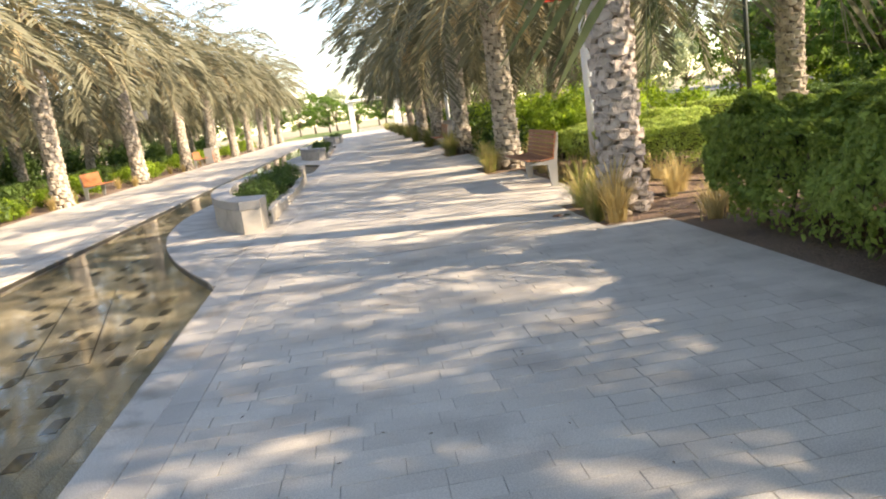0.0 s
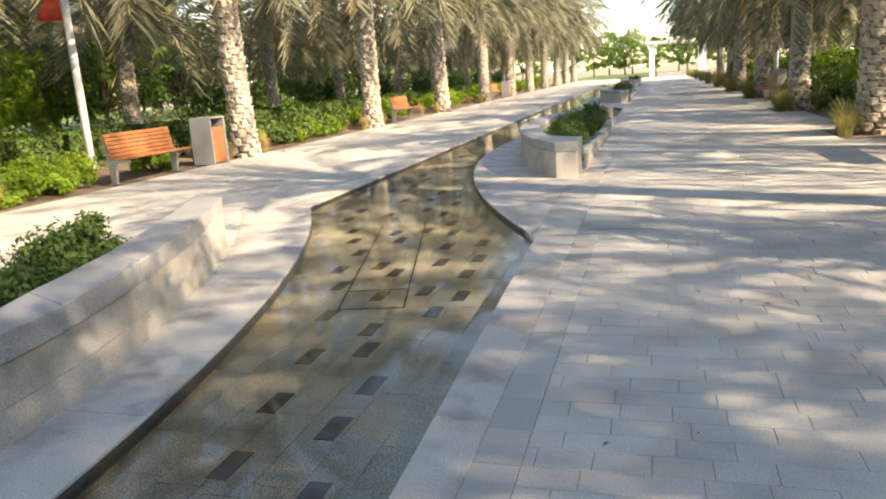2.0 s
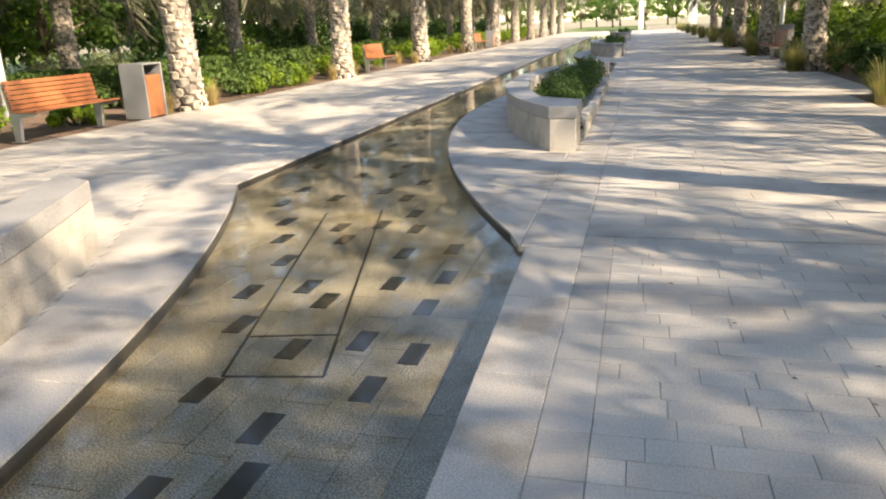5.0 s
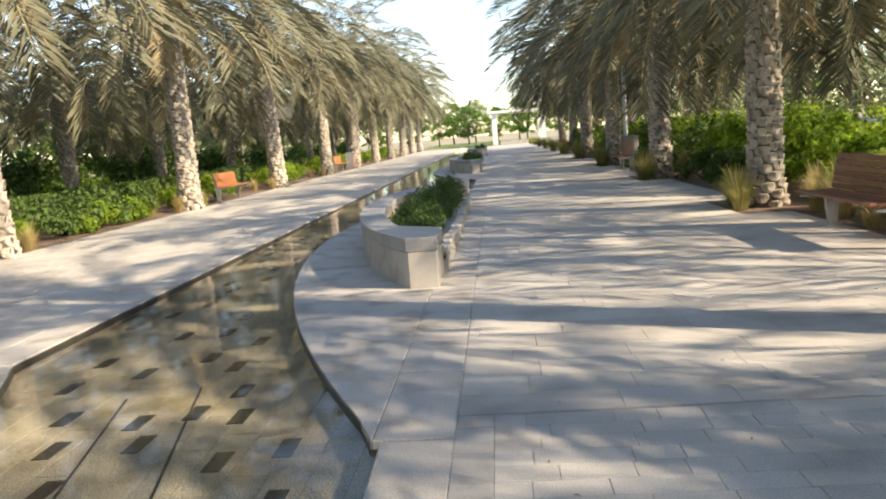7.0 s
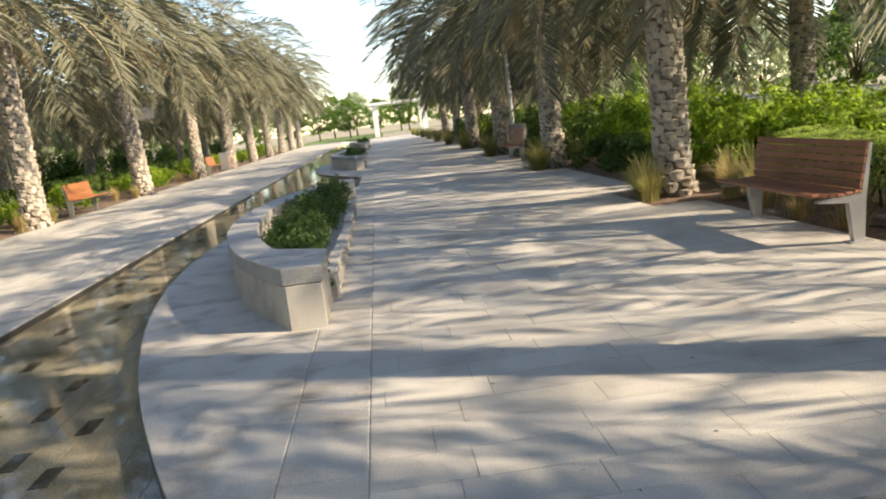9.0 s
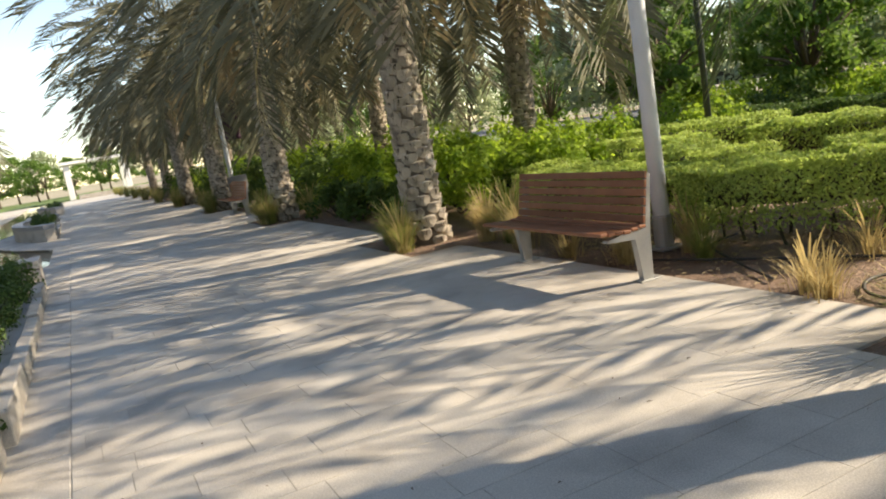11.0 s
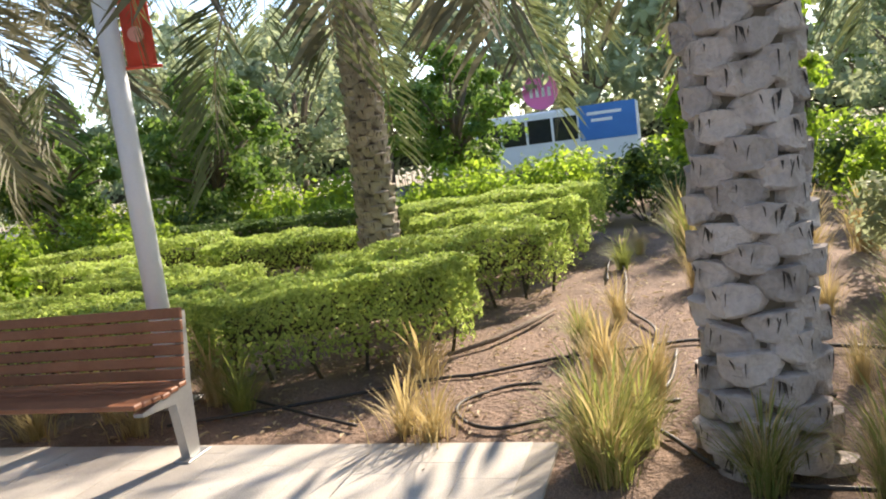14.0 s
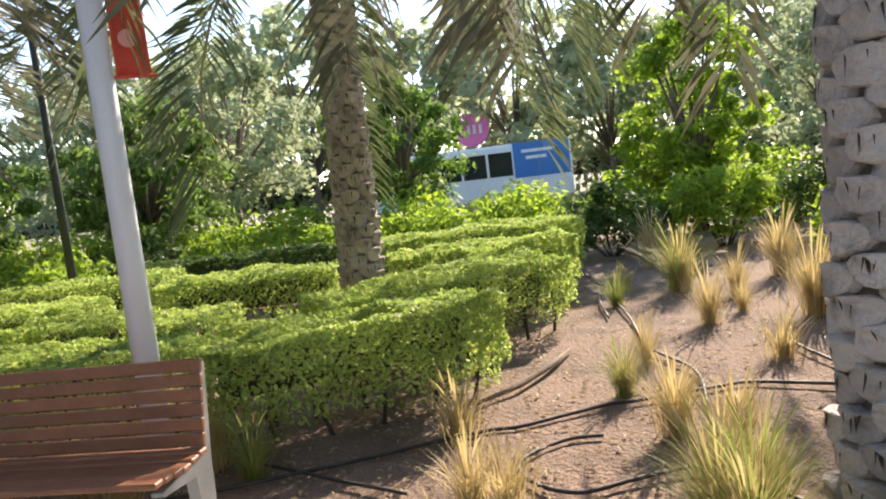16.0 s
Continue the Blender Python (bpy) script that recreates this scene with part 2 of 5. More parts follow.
HEDGE_DARK = leaf_mat("dense_hedge_leaf", (0.085, 0.145, 0.03), (0.28, 0.38, 0.09), 0.3, 0.45)
SHRUB_LEAF = leaf_mat("broad_shrub_leaf", (0.08, 0.155, 0.02), (0.33, 0.44, 0.06), 0.52, 0.4)
DARK_LEAF = leaf_mat("dark_shrub_leaf", (0.036, 0.072, 0.018), (0.115, 0.185, 0.045), 0.25, 0.4)
TREE_LEAF = leaf_mat("tree_leaf", (0.045, 0.10, 0.02), (0.18, 0.28, 0.06), 0.4, 0.5)
# dusty leaf colour, paled further to carry the haze over distant trees
HAZE_LEAF = leaf_mat("dusty_hazed_tree_leaf", (0.19, 0.23, 0.13), (0.36, 0.40, 0.24), 0.4, 0.6)
STRAW = leaf_mat("straw_grass_blade", (0.30, 0.24, 0.11), (0.55, 0.44, 0.22), 0.3, 0.6)
GREEN_BLADE = leaf_mat("green_grass_blade", (0.12, 0.16, 0.04), (0.30, 0.32, 0.10), 0.35, 0.5)
TWIG = surface("hedge_twigs_and_shade_core", (0.03, 0.028, 0.015), (0.09, 0.075, 0.045), 0.95, 20, 4, 0.5, 0.02)
WOOD = surface("red_brown_bench_wood", (0.20, 0.075, 0.036), (0.37, 0.155, 0.078), 0.55, 30, 5, 0.25, 0.003, rand=0.15)
WOOD_L = surface("orange_bench_wood", (0.30, 0.10, 0.04), (0.46, 0.18, 0.075), 0.5, 30, 5, 0.25, 0.003, rand=0.12)
STEEL = surface("galvanised_steel", (0.36, 0.37, 0.37), (0.50, 0.51, 0.51), 0.45, 60, 4, 0.1, 0.002, metallic=0.7)
POST = surface("grey_painted_post", (0.68, 0.73, 0.82), (0.82, 0.87, 0.94), 0.4, 60, 2, 0.08, 0.002)
POST_DARK = surface("dark_green_post", (0.025, 0.035, 0.028), (0.05, 0.06, 0.05), 0.5, 60, 2, 0.1, 0.002)
BANNER = surface("red_banner_cloth", (0.58, 0.06, 0.03), (0.72, 0.10, 0.06), 0.7, 40, 3, 0.15, 0.004)
BANNER_DARK = surface("dark_purple_banner", (0.03, 0.015, 0.03), (0.09, 0.03, 0.07), 0.7, 40, 3, 0.15, 0.004)
EMBLEM = surface("faded_pink_print", (0.72, 0.30, 0.25), (0.80, 0.40, 0.34), 0.7, 40, 3, 0.1, 0.003)
WHITE = surface("white_paint", (0.70, 0.70, 0.69), (0.82, 0.82, 0.81), 0.5, 40, 1.5, 0.05, 0.002)
BLUE = surface("blue_panel", (0.02, 0.14, 0.42), (0.03, 0.20, 0.52), 0.4, 20, 1, 0.03, 0.002)
PINK = surface("pink_sign", (0.78, 0.14, 0.40), (0.88, 0.20, 0.48), 0.4, 20, 1, 0.03, 0.002)
GLASS_DARK = surface("dark_window_glass", (0.012, 0.014, 0.016), (0.03, 0.033, 0.035), 0.08, 5, 1, 0.0)
BLACK = surface("black_rubber_hose", (0.02, 0.018, 0.016), (0.05, 0.043, 0.036), 0.6, 40, 4, 0.2, 0.002)
GREY_METAL = surface("grey_bin_metal", (0.28, 0.28, 0.28), (0.38, 0.38, 0.38), 0.5, 50, 3, 0.1, 0.002, metallic=0.3)
ROAD = surface("pale_asphalt", (0.10, 0.10, 0.098), (0.16, 0.158, 0.15), 0.9, 30, 0.6, 0.3, 0.01)
WATER = water_mat()

rng = np.random.default_rng(7)

# ---------------------------------------------------------------- plan
LOBE_R = 18.16
PERIOD = 21.0
Y_END = 92.0
ROWS_R = [-6.6, 1.1, 8.95, 16.6, 24.1, 31.7, 39.3, 46.9, 54.5, 62.1, 69.7, 77.3, 84.9]
ROWS_L = [-7.8, 0.4, 8.6, 16.7, 25.0, 33.7, 42.4, 50.2, 58.3, 66.4, 74.5, 82.6, 90.7]


def right_edge():
    """The pool's edge beside the broad walk, from the near end on."""
    pts = [(-2.64, 2.4), (-2.8, 8.0)]
    y = 8.0
    while y < Y_END - 4:
        for k in range(1, 25):
            yy = y + 16.8 * k / 24
            d = yy - (y + 8.4)
            pts.append((-4.86 + LOBE_R - math.sqrt(LOBE_R ** 2 - d * d), yy))
        y += PERIOD
        pts.append((-2.8, y))
    return pts


def left_edge():
    """The pool's edge beside the far walk."""
    pts = []
    for k in range(17):
        yy = 3.27 + (9.79 - 3.27) * k / 16
        d = yy - 1.39
        pts.append((-3.86 - (LOBE_R - math.sqrt(LOBE_R ** 2 - d * d)), yy))
    pts.append((-6.1, Y_END + 20))
    return pts


RE, LE = right_edge(), left_edge()
Y_LAST = RE[-1][1]

# ---------------------------------------------------------------- ground
g = 400.0
outer = [(-g, -g), (g, -g), (g, g * 2), (-g, g * 2)]
inner = [(-6.6, 2.0), (-2.0, 2.0), (-2.0, Y_LAST), (-6.6, Y_LAST)]
gv = [(x, y, -0.09) for x, y in outer + inner]
ground = link_mesh("ground", gv, [(0, 1, 5, 4), (1, 2, 6, 5), (2, 3, 7, 6), (3, 0, 4, 7)], SAND)
tagged(ground, "dusty sandy park ground with patches of grass", "ground", kind="structure")


def bed(name, x0, x1, y0, y1, z, amp, step, material, label):
    nx, ny = int((x1 - x0) / step) + 1, int((y1 - y0) / step) + 1
    vs, fs = [], []
    for j in range(ny):
        for i in range(nx):
            x, y = x0 + (x1 - x0) * i / (nx - 1), y0 + (y1 - y0) * j / (ny - 1)
            vs.append((x, y, z + amp * (noise.noise((x * 0.8, y * 0.8, 0)) + 0.5 * noise.noise((x * 3, y * 3, 5)))))
    for j in range(ny - 1):
        for i in range(nx - 1):
            a = j * nx + i
            fs.append((a, a + 1, a + nx + 1, a + nx))
    ob = link_mesh(name, vs, fs, material, smooth=True)
    return tagged(ob, label, "ground", kind="structure")


bed("planting_bed", 1.2, 16.0, -8, 30, -0.025, 0.022, 0.16, SOIL, "bare sandy soil of the planting bed beside the walk")
bed("planting_bed", 1.2, 16.0, 30, 80, -0.03, 0.01, 1.0, SOIL, "bare sandy soil of the planting bed beside the walk")
bed("planting_bed", -14.5, -10.5, -6, 84, -0.02, 0.015, 0.4, SOIL, "sandy soil of the far planting bed")
bed("lawn", -60.0, -14.5, -20, 100, -0.01, 0.02, 2.0, LAWN, "sunlit lawn beyond the palm row")
bed("lawn", -12.0, 30.0, 95, 140, 0.0, 0.02, 2.0, LAWN, "bright lawn at the far end of the walk")
bed("lawn", 16.0, 26.0, -30, 80, 0.0, 0.02, 2.0, LAWN, "pale lawn behind the shrubs")
road = part("road", prism([(27, -60), (36, -60), (36, 120), (27, 120)], -0.03, 0.02), ROAD)
tagged(road, "pale sunlit asphalt road beyond the shrubs", "road", kind="structure")

# pavements: a joint-coloured base slab that carries the pavers
bm = bmesh.new()
box(bm, ((-2.40 + 1.37) / 2, (Y_END - 8) / 2, -0.073), (3.77, Y_END + 8, 0.134))
stops = [-8.0] + [q for yp in ROWS_R for q in (yp - 0.93, yp + 0.98)] + [Y_END]
for ya, yb in zip(stops[0::2], stops[1::2]):
    if yb > ya:
        box(bm, (1.715, (ya + yb) / 2, -0.073), (0.69, yb - ya, 0.134))
pavement = part("pavement", bm, JOINT)
tagged(pavement, "broad walk of pale concrete pavers in dappled shade", "pavement", kind="structure")

base_l = [(x, y) for x, y in LE[::-1]] + [(-3.5, 3.0), (-2.64, 2.4), (-2.40, 2.4), (-2.40, -8.0), (-10.7, -8.0), (-10.7, Y_END + 20)]
pavement_l = part("pavement", prism([(x - 0.05, y) for x, y in base_l[::-1]], -0.14, -0.006), JOINT)
tagged(pavement_l, "pale stone walk along the far side of the pool", "pavement", kind="structure")

edge = [(x, y) for x, y in RE] + [(-2.40, Y_LAST), (-2.40, 2.4)]
coping = part("coping", prism([(x + 0.04 if x < -2.5 else x, y) for x, y in edge[::-1]], -0.14, -0.006), JOINT)
tagged(coping, "pale concrete coping and curved platforms along the pool", "coping", kind="structure")

# pool
pool = part("pool_floor", prism([(-6.6, 2.0), (-2.0, 2.0), (-2.0, Y_LAST), (-6.6, Y_LAST)], -0.3, -0.140), JOINT)
tagged(pool, "olive-grey granite floor of a shallow pool", "pool", kind="structure")
water = link_mesh("water", [(-6.5, 2.05, -0.045), (-2.1, 2.05, -0.045), (-2.1, Y_LAST - 0.05, -0.045), (-6.5, Y_LAST - 0.05, -0.045)], [(0, 1, 2, 3)], WATER)
tagged(water, "still clear shallow water reflecting the palms", "water", kind="structure")
water.visible_shadow = False


# ---------------------------------------------------------------- palms
def crown_mesh(seed, n_fronds, n_leaf, dry, high=False, low=False, lopsided=False):
    """All fronds of a date palm crown: rachis strips and leaflets."""
    r = np.random.default_rng(seed)
    lv, lf, rv, rf = [], [], [], []
    for i in range(n_fronds):
        u = i / (n_fronds - 1)
        az = i * 2.39996 + r.normal(0, 0.15)
        el = radians(80 - 104 * u ** 0.9 + r.normal(0, 7))
        length = r.uniform(3.3, 4.2) * (0.8 + 0.2 * min(1, 3 * u + 0.3))
        droop = radians(r.uniform(72, 112)) * (0.68 + 0.34 * (1 - u))
        length *= 1.22 - 0.28 * u
        if lopsided:
            low, high = math.cos(az) > 0.1, math.cos(az) <= 0.1
        if low:
            el = radians(74 - (92 if lopsided else 80) * u ** 0.9 + r.normal(0, 6))
            droop *= 1.3 if lopsided else 1.45
        if high:
            el = radians(80 - 88 * u ** 0.9 + r.normal(0, 5))
            droop *= 0.62
        if dry:
            el, droop, length = radians(r.uniform(-70, -35)), radians(20), r.uniform(1.4, 2.2)
        n = 16
        p = np.array([0.16 * math.cos(az), 0.16 * math.sin(az), 0.45 * (1 - u) - 0.1])
        twist = r.normal(0, 0.35)
        pts, dirs = [p], []
        for k in range(n):
            a = el - droop * (k / n) ** 1.25
            a = max(a, radians(-86))
            azk = az + twist * (k / n) ** 2
            d = np.array([math.cos(a) * math.cos(azk), math.cos(a) * math.sin(azk), math.sin(a)])
            dirs.append(d)
            p = p + d * length / n
            pts.append(p)
        dirs.append(dirs[-1])
        b0 = len(rv)
        for k in range(0, n + 1, 2):
            d = dirs[k]
            side = np.cross(d, (0, 0, 1))
            side = side / (np.linalg.norm(side) + 1e-6)
            w = 0.035 * (1 - k / n) + 0.005
            up = np.cross(side, d)
            rv += [pts[k] - side * w, pts[k] + up * w * 0.8, pts[k] + side * w]
        for k in range(n // 2):
            a = b0 + 3 * k
            rf += [(a, a + 1, a + 4, a + 3), (a + 1, a + 2, a + 5, a + 4), (a + 2, a, a + 3, a + 5)]
        for k in range(n_leaf):
            s = 0.14 + 0.86 * (k + 0.5) / n_leaf
            f = s * n
            q = min(int(f), n - 1)
            base = pts[q] + (pts[q + 1] - pts[q]) * (f - q)
            d = dirs[q]
            side0 = np.cross(d, (0, 0, 1))
            side0 = side0 / (np.linalg.norm(side0) + 1e-6)
            up = np.cross(side0, d)
            for sg in (-1, 1):
                ll = (0.50 * math.sin(math.pi * min(0.5 + 0.5 * (1 - s), 0.97)) + 0.13) * r.uniform(0.8, 1.15) * (0.7 if dry else 1)
                ang = radians(66 - 20 * s + r.normal(0, 5))
                lift = radians(r.normal(20, 8))
                dd = d * math.cos(ang) + (side0 * sg * math.cos(lift) + up * math.sin(lift)) * math.sin(ang)
                tip = base + dd * ll + np.array([0, 0, -0.14 * ll - r.uniform(0, 0.05)])
                mid = base + dd * ll * 0.55 + np.array([0, 0, -0.02])
                wv = np.cross(dd, up)
                wv = wv / (np.linalg.norm(wv) + 1e-6) * 0.5 + up * 0.25 * sg
                wv = wv * (0.028 if low and not lopsided else 0.046)
                b = len(lv)
                lv += [base, mid - wv, tip, mid + wv]
                lf.append((b, b + 1, b + 2, b + 3))
    return lv, lf, rv, rf


CROWNS = {}
for kind_, nf, nl, nd in (("full", 64, 42, 14), ("open", 34, 66, 0), ("high", 52, 42, 0), ("side", 54, 46, 0)):
    CROWNS[kind_] = []
    for sd in range(3 if kind_ == "full" else 2):
        lv, lf, rv, rf = crown_mesh(11 + sd + len(kind_) * 10, nf, nl, False, kind_ == "high", kind_ == "open", kind_ == "side")
        dv, df, dv2, df2 = crown_mesh(31 + sd, nd, 24, True) if nd else ([], [], [], [])
        cm = bpy.data.meshes.new("crown")
        n0 = len(lv)
        n1 = n0 + len(rv)
        n2 = n1 + len(dv)
        faces = lf + [tuple(a + n0 for a in f) for f in rf] + [tuple(a + n1 for a in f) for f in df] + [tuple(a + n2 for a in f) for f in df2]
        cm.from_pydata([tuple(v) for v in lv + rv + dv + dv2], [], faces)
        for m in (FROND_GREEN if kind_ == "open" else FROND, RACHIS, FROND_DRY):
            cm.materials.append(m)
        cm.polygons.foreach_set("material_index", np.array([0] * len(lf) + [1] * len(rf) + [2] * len(df) + [1] * len(df2), dtype=np.int32))
        cm.update()
        CROWNS[kind_].append(cm)


def boot_mesh(seed, w, h, t):
    """One cut leaf base: a blunt stub with a flat broken face and drying cracks. Local: x across, y outward, z up."""
    r = np.random.default_rng(seed)
    ring = [(-0.50, 0.16), (-0.48, -0.10), (-0.38, -0.33), (-0.20, -0.46), (0.0, -0.50), (0.20, -0.46), (0.38, -0.33), (0.48, -0.10), (0.50, 0.16), (0.42, 0.40), (0.15, 0.46), (-0.15, 0.47), (-0.42, 0.40)]
    n = len(ring)
    vs, fs, mi = [], [], []
    jit = [(1 + r.normal(0, 0.05), 1 + r.normal(0, 0.05)) for _ in ring]
    for (scale_, y, dz) in ((0.9, -0.05, 0.0), (1.0, t * 0.40, 0.0), (0.985, t * 0.82, 0.015), (0.90, t, 0.02)):
        for (px, pz), (ja, jb) in zip(ring, jit):
            curve = -0.9 * (px * w) ** 2 / 0.25
            tip = 1.0 + 0.25 * pz
            vs.append((px * w * scale_ * ja, y * tip + curve + r.normal(0, 0.003), (pz * jb * scale_ + dz) * h))
    vs.append((r.normal(0, 0.01), t * 1.02, h * 0.05))
    for k in range(3):
        for i in range(n):
            j = (i + 1) % n
            fs.append((k * n + i, k * n + j, (k + 1) * n + j, (k + 1) * n + i))
            mi.append(0)
    for i in range(n):
        fs.append((3 * n + i, 3 * n + (i + 1) % n, 4 * n))
        mi.append(0)
    for _ in range(int(r.integers(2, 5))):
        x, ln, cw = r.uniform(-0.22, 0.22) * w, r.uniform(0.35, 0.75) * h, r.uniform(0.004, 0.010)
        z = 0.43 * h
        y = t * 1.02 - 0.9 * x * x / 0.25
        b = len(vs)
        vs += [(x - cw, y * 0.93, z), (x + cw, y * 0.93, z), (x + r.normal(0, 0.01), y * 0.985 + 0.002, z - ln), (x, y + 0.002, z - ln * 0.4)]
        fs += [(b, b + 3, b + 1), (b, b + 2, b + 3), (b + 3, b + 2, b + 1)]
        mi += [1, 1, 1]
    return vs, fs, mi


BOOTS = [boot_mesh(50 + k, 0.255, 0.148, 0.074) for k in range(6)]
BOOTS_SLIM = [boot_mesh(50 + k, 0.222, 0.165, 0.042) for k in range(6)]


def boots_on(height, r0, r1, seed, dz, tilt):
    """Poses of boots on a spiral up a trunk of that height."""
    r = np.random.default_rng(seed)
    out = []
    for k in range(int(height / dz)):
        z = -0.03 + k * dz + r.normal(0, 0.006)
        rad = r0 + (r1 - r0) * min(1, z / height) + (0.075 * math.exp(-z / 0.3))
        a = k * 2.39996 + r.normal(0, 0.06)
        m = Matrix.Translation((rad * math.cos(a), rad * math.sin(a), z)) @ Matrix.Rotation(a - math.pi / 2, 4, "Z") @ Matrix.Rotation(tilt + r.normal(0, 0.05), 4, "X") @ Matrix.Rotation(r.normal(0, 0.09), 4, "Y") @ Matrix.Diagonal((r.uniform(0.9, 1.1), r.uniform(0.75, 1.3), r.uniform(0.9, 1.1), 1))
        out.append((m, int(r.integers(0, 6))))
    return out


def trunk_mesh(height, r0, r1, seed, boots=BOOTS_SLIM, dz=0.0215, material=BOOT_FAR):
    vs, fs, mi = [], [], []
    for m, k in boots_on(height, r0, r1, seed, dz, -0.13):
        mi += boots[k][2]
        b = len(vs)
        vs += [m @ Vector(v) for v in boots[k][0]]
        fs += [tuple(a + b for a in f) for f in boots[k][1]]
    me = bpy.data.meshes.new("trunk")
    bm = bmesh.new()
    tube(bm, [(0, 0, -0.1), (0, 0, height * 0.5), (0, 0, height + 0.3)], [r0 + 0.02, (r0 + r1) / 2, r1], 14)
    b = len(vs)
    bm.verts.index_update()
    vs += [v.co.copy() for v in bm.verts]
    fs += [tuple(v.index + b for v in f.verts) for f in bm.faces]
    bm.free()
    me.from_pydata([tuple(v) for v in vs], [], fs)
    for m in (material, CRACK, FIBRE):
        me.materials.append(m)
    me.polygons.foreach_set("material_index", np.array(mi + [2] * (len(me.polygons) - len(mi)), dtype=np.int32))
    me.update()
    return me


TRUNKS = [trunk_mesh(4.65, 0.235, 0.20, 70 + k) for k in range(3)]
TRUNKS_THIN = [trunk_mesh(4.65, 0.195, 0.17, 80 + k, [boot_mesh(60 + q, 0.205, 0.165, 0.05) for q in range(6)], 0.022, BOOT_SLIM) for k in range(2)]
CORE = bpy.data.meshes.new("core")
bmc = bmesh.new()
tube(bmc, [(0, 0, -0.1), (0, 0, 2.3), (0, 0, 4.7)], [0.205, 0.185, 0.16], 16)
bmc.to_mesh(CORE)
bmc.free()
CORE.materials.append(FIBRE)
BOOT_MESHES = []
for vs_, fs_, mi_ in BOOTS:
    me_ = bpy.data.meshes.new("boot")
    me_.from_pydata(vs_, [], fs_)
    me_.materials.append(BOOT)
    me_.materials.append(CRACK)
    me_.polygons.foreach_set("material_index", np.array(mi_, dtype=np.int32))
    BOOT_MESHES.append(me_)


def palm(x, y, k, scale=1.0, lean=(0, 0), near=False, crown="full", slim=1.0, rise=1.0, label="date palm with a rough grey-brown trunk and drooping crown"):
    m = Matrix.Translation((x, y, 0)) @ Euler((radians(lean[0]), radians(lean[1]), k * 2.1)).to_matrix().to_4x4()
    p = empty("date_palm", m @ Matrix.Diagonal((scale, scale, scale, 1)))
    if near:
        core = new("trunk", CORE)
        core.parent = p
        for mm, q in boots_on(4.4, 0.195, 0.172, 5 + k, 0.0215, 0.07):
            bo = new("boot", BOOT_MESHES[q])
            bo.parent = core
            bo.matrix_basis = mm
    else:
        t = new("trunk", TRUNKS_THIN[k % 2] if slim < 1 else TRUNKS[k % 3])
        t.parent = p
        t.scale = (1, 1, 0.91 if crown == "open" else rise)
    c = new("crown", CROWNS[crown][k % len(CROWNS[crown])])
    c.parent = p
    c.location = (0, 0, {"full": 4.75, "high": 4.62, "open": 4.3, "side": 4.5}[crown] * rise)
    c.rotation_euler = (0, 0, -k * 2.1 if crown == "side" else k * 1.7)
    return tagged(p, label, "palm tree", "date palms along the walks")


# the first two palms are out of view, added to shade the near walk
for k, yp in enumerate(ROWS_R[:10]):
    if k == 2:
        palm(1.93, 8.92, k, 1.04, near=True, crown="side")
    else:
        palm(2.05 if yp < 40 else 3.0, yp, k, float(rng.uniform(1.0, 1.08)), (float(rng.normal(0, 1.2)), float(rng.normal(0, 1.2))), crown="open" if k < 2 else "full")
for k, yp in enumerate(ROWS_L):
    palm(-10.8, yp, k + 3, float(rng.uniform(1.08, 1.2)), (float(rng.normal(0, 1.5)), float(rng.normal(0, 1.5))), rise=1.1)
# k = 0 is likewise an unseen palm, added for its shade
for k in range(10):
    palm(6.2, 12.45 + 7.7 * (k - 2), k + 5, float(rng.uniform(0.97, 1.04)), (0, float(rng.normal(0, 0.6))), crown="high" if k < 1 else "open" if k < 3 else "full", slim=0.74, rise=1.0 if k < 3 else 0.93)
for k in range(10):
    palm(-16.5 + float(rng.normal(0, 0.3)), 4.0 + 8.2 * k, k + 7, float(rng.uniform(0.9, 1.05)), (0, float(rng.normal(0, 2))))
# extra palm in the row's gap, added out of view to shade the paving
palm(6.4, 0.9, 4, 1.0, crown="full", slim=0.74)
for k in range(11):
    palm(-23.0 + float(rng.normal(0, 0.6)), 14.0 + 9.0 * k, k + 9, float(rng.uniform(0.85, 1.0)))


# ---------------------------------------------------------------- hedges and shrubs
def leaf_quads(pos, nrm, size, r, jitter=0.7):
    """Folded diamond leaves at positions, roughly along normals."""
    n = len(pos)
    d = nrm + r.normal(0, jitter, (n, 3))
    d /= np.linalg.norm(d, axis=1, keepdims=True)
    a = np.cross(d, r.normal(0, 1, (n, 3)))
    a /= np.linalg.norm(a, axis=1, keepdims=True)
    b = np.cross(d, a)
    s = size * r.uniform(0.6, 1.3, (n, 1))
    v = np.stack([pos - a * s, pos + b * s * 0.5 + d * s * 0.1, pos + a * s + d * s * 0.25, pos - b * s * 0.5 + d * s * 0.1], axis=1).reshape(-1, 3)
    f = np.arange(4 * n).reshape(n, 4)
    return v, f


def leaf_object(name, v, f, material, parent):
    me = bpy.data.meshes.new(name)
    me.vertices.add(len(v))
    me.vertices.foreach_set("co", v.astype(np.float32).ravel())
    me.loops.add(f.size)
    me.loops.foreach_set("vertex_index", f.astype(np.int32).ravel())
    me.polygons.add(len(f))
    me.polygons.foreach_set("loop_start", np.arange(0, f.size, f.shape[1], dtype=np.int32))
    me.update(calc_edges=True)
    me.validate()
    me.materials.append(material)
    ob = new(name, me)
    ob.parent = parent
    return ob


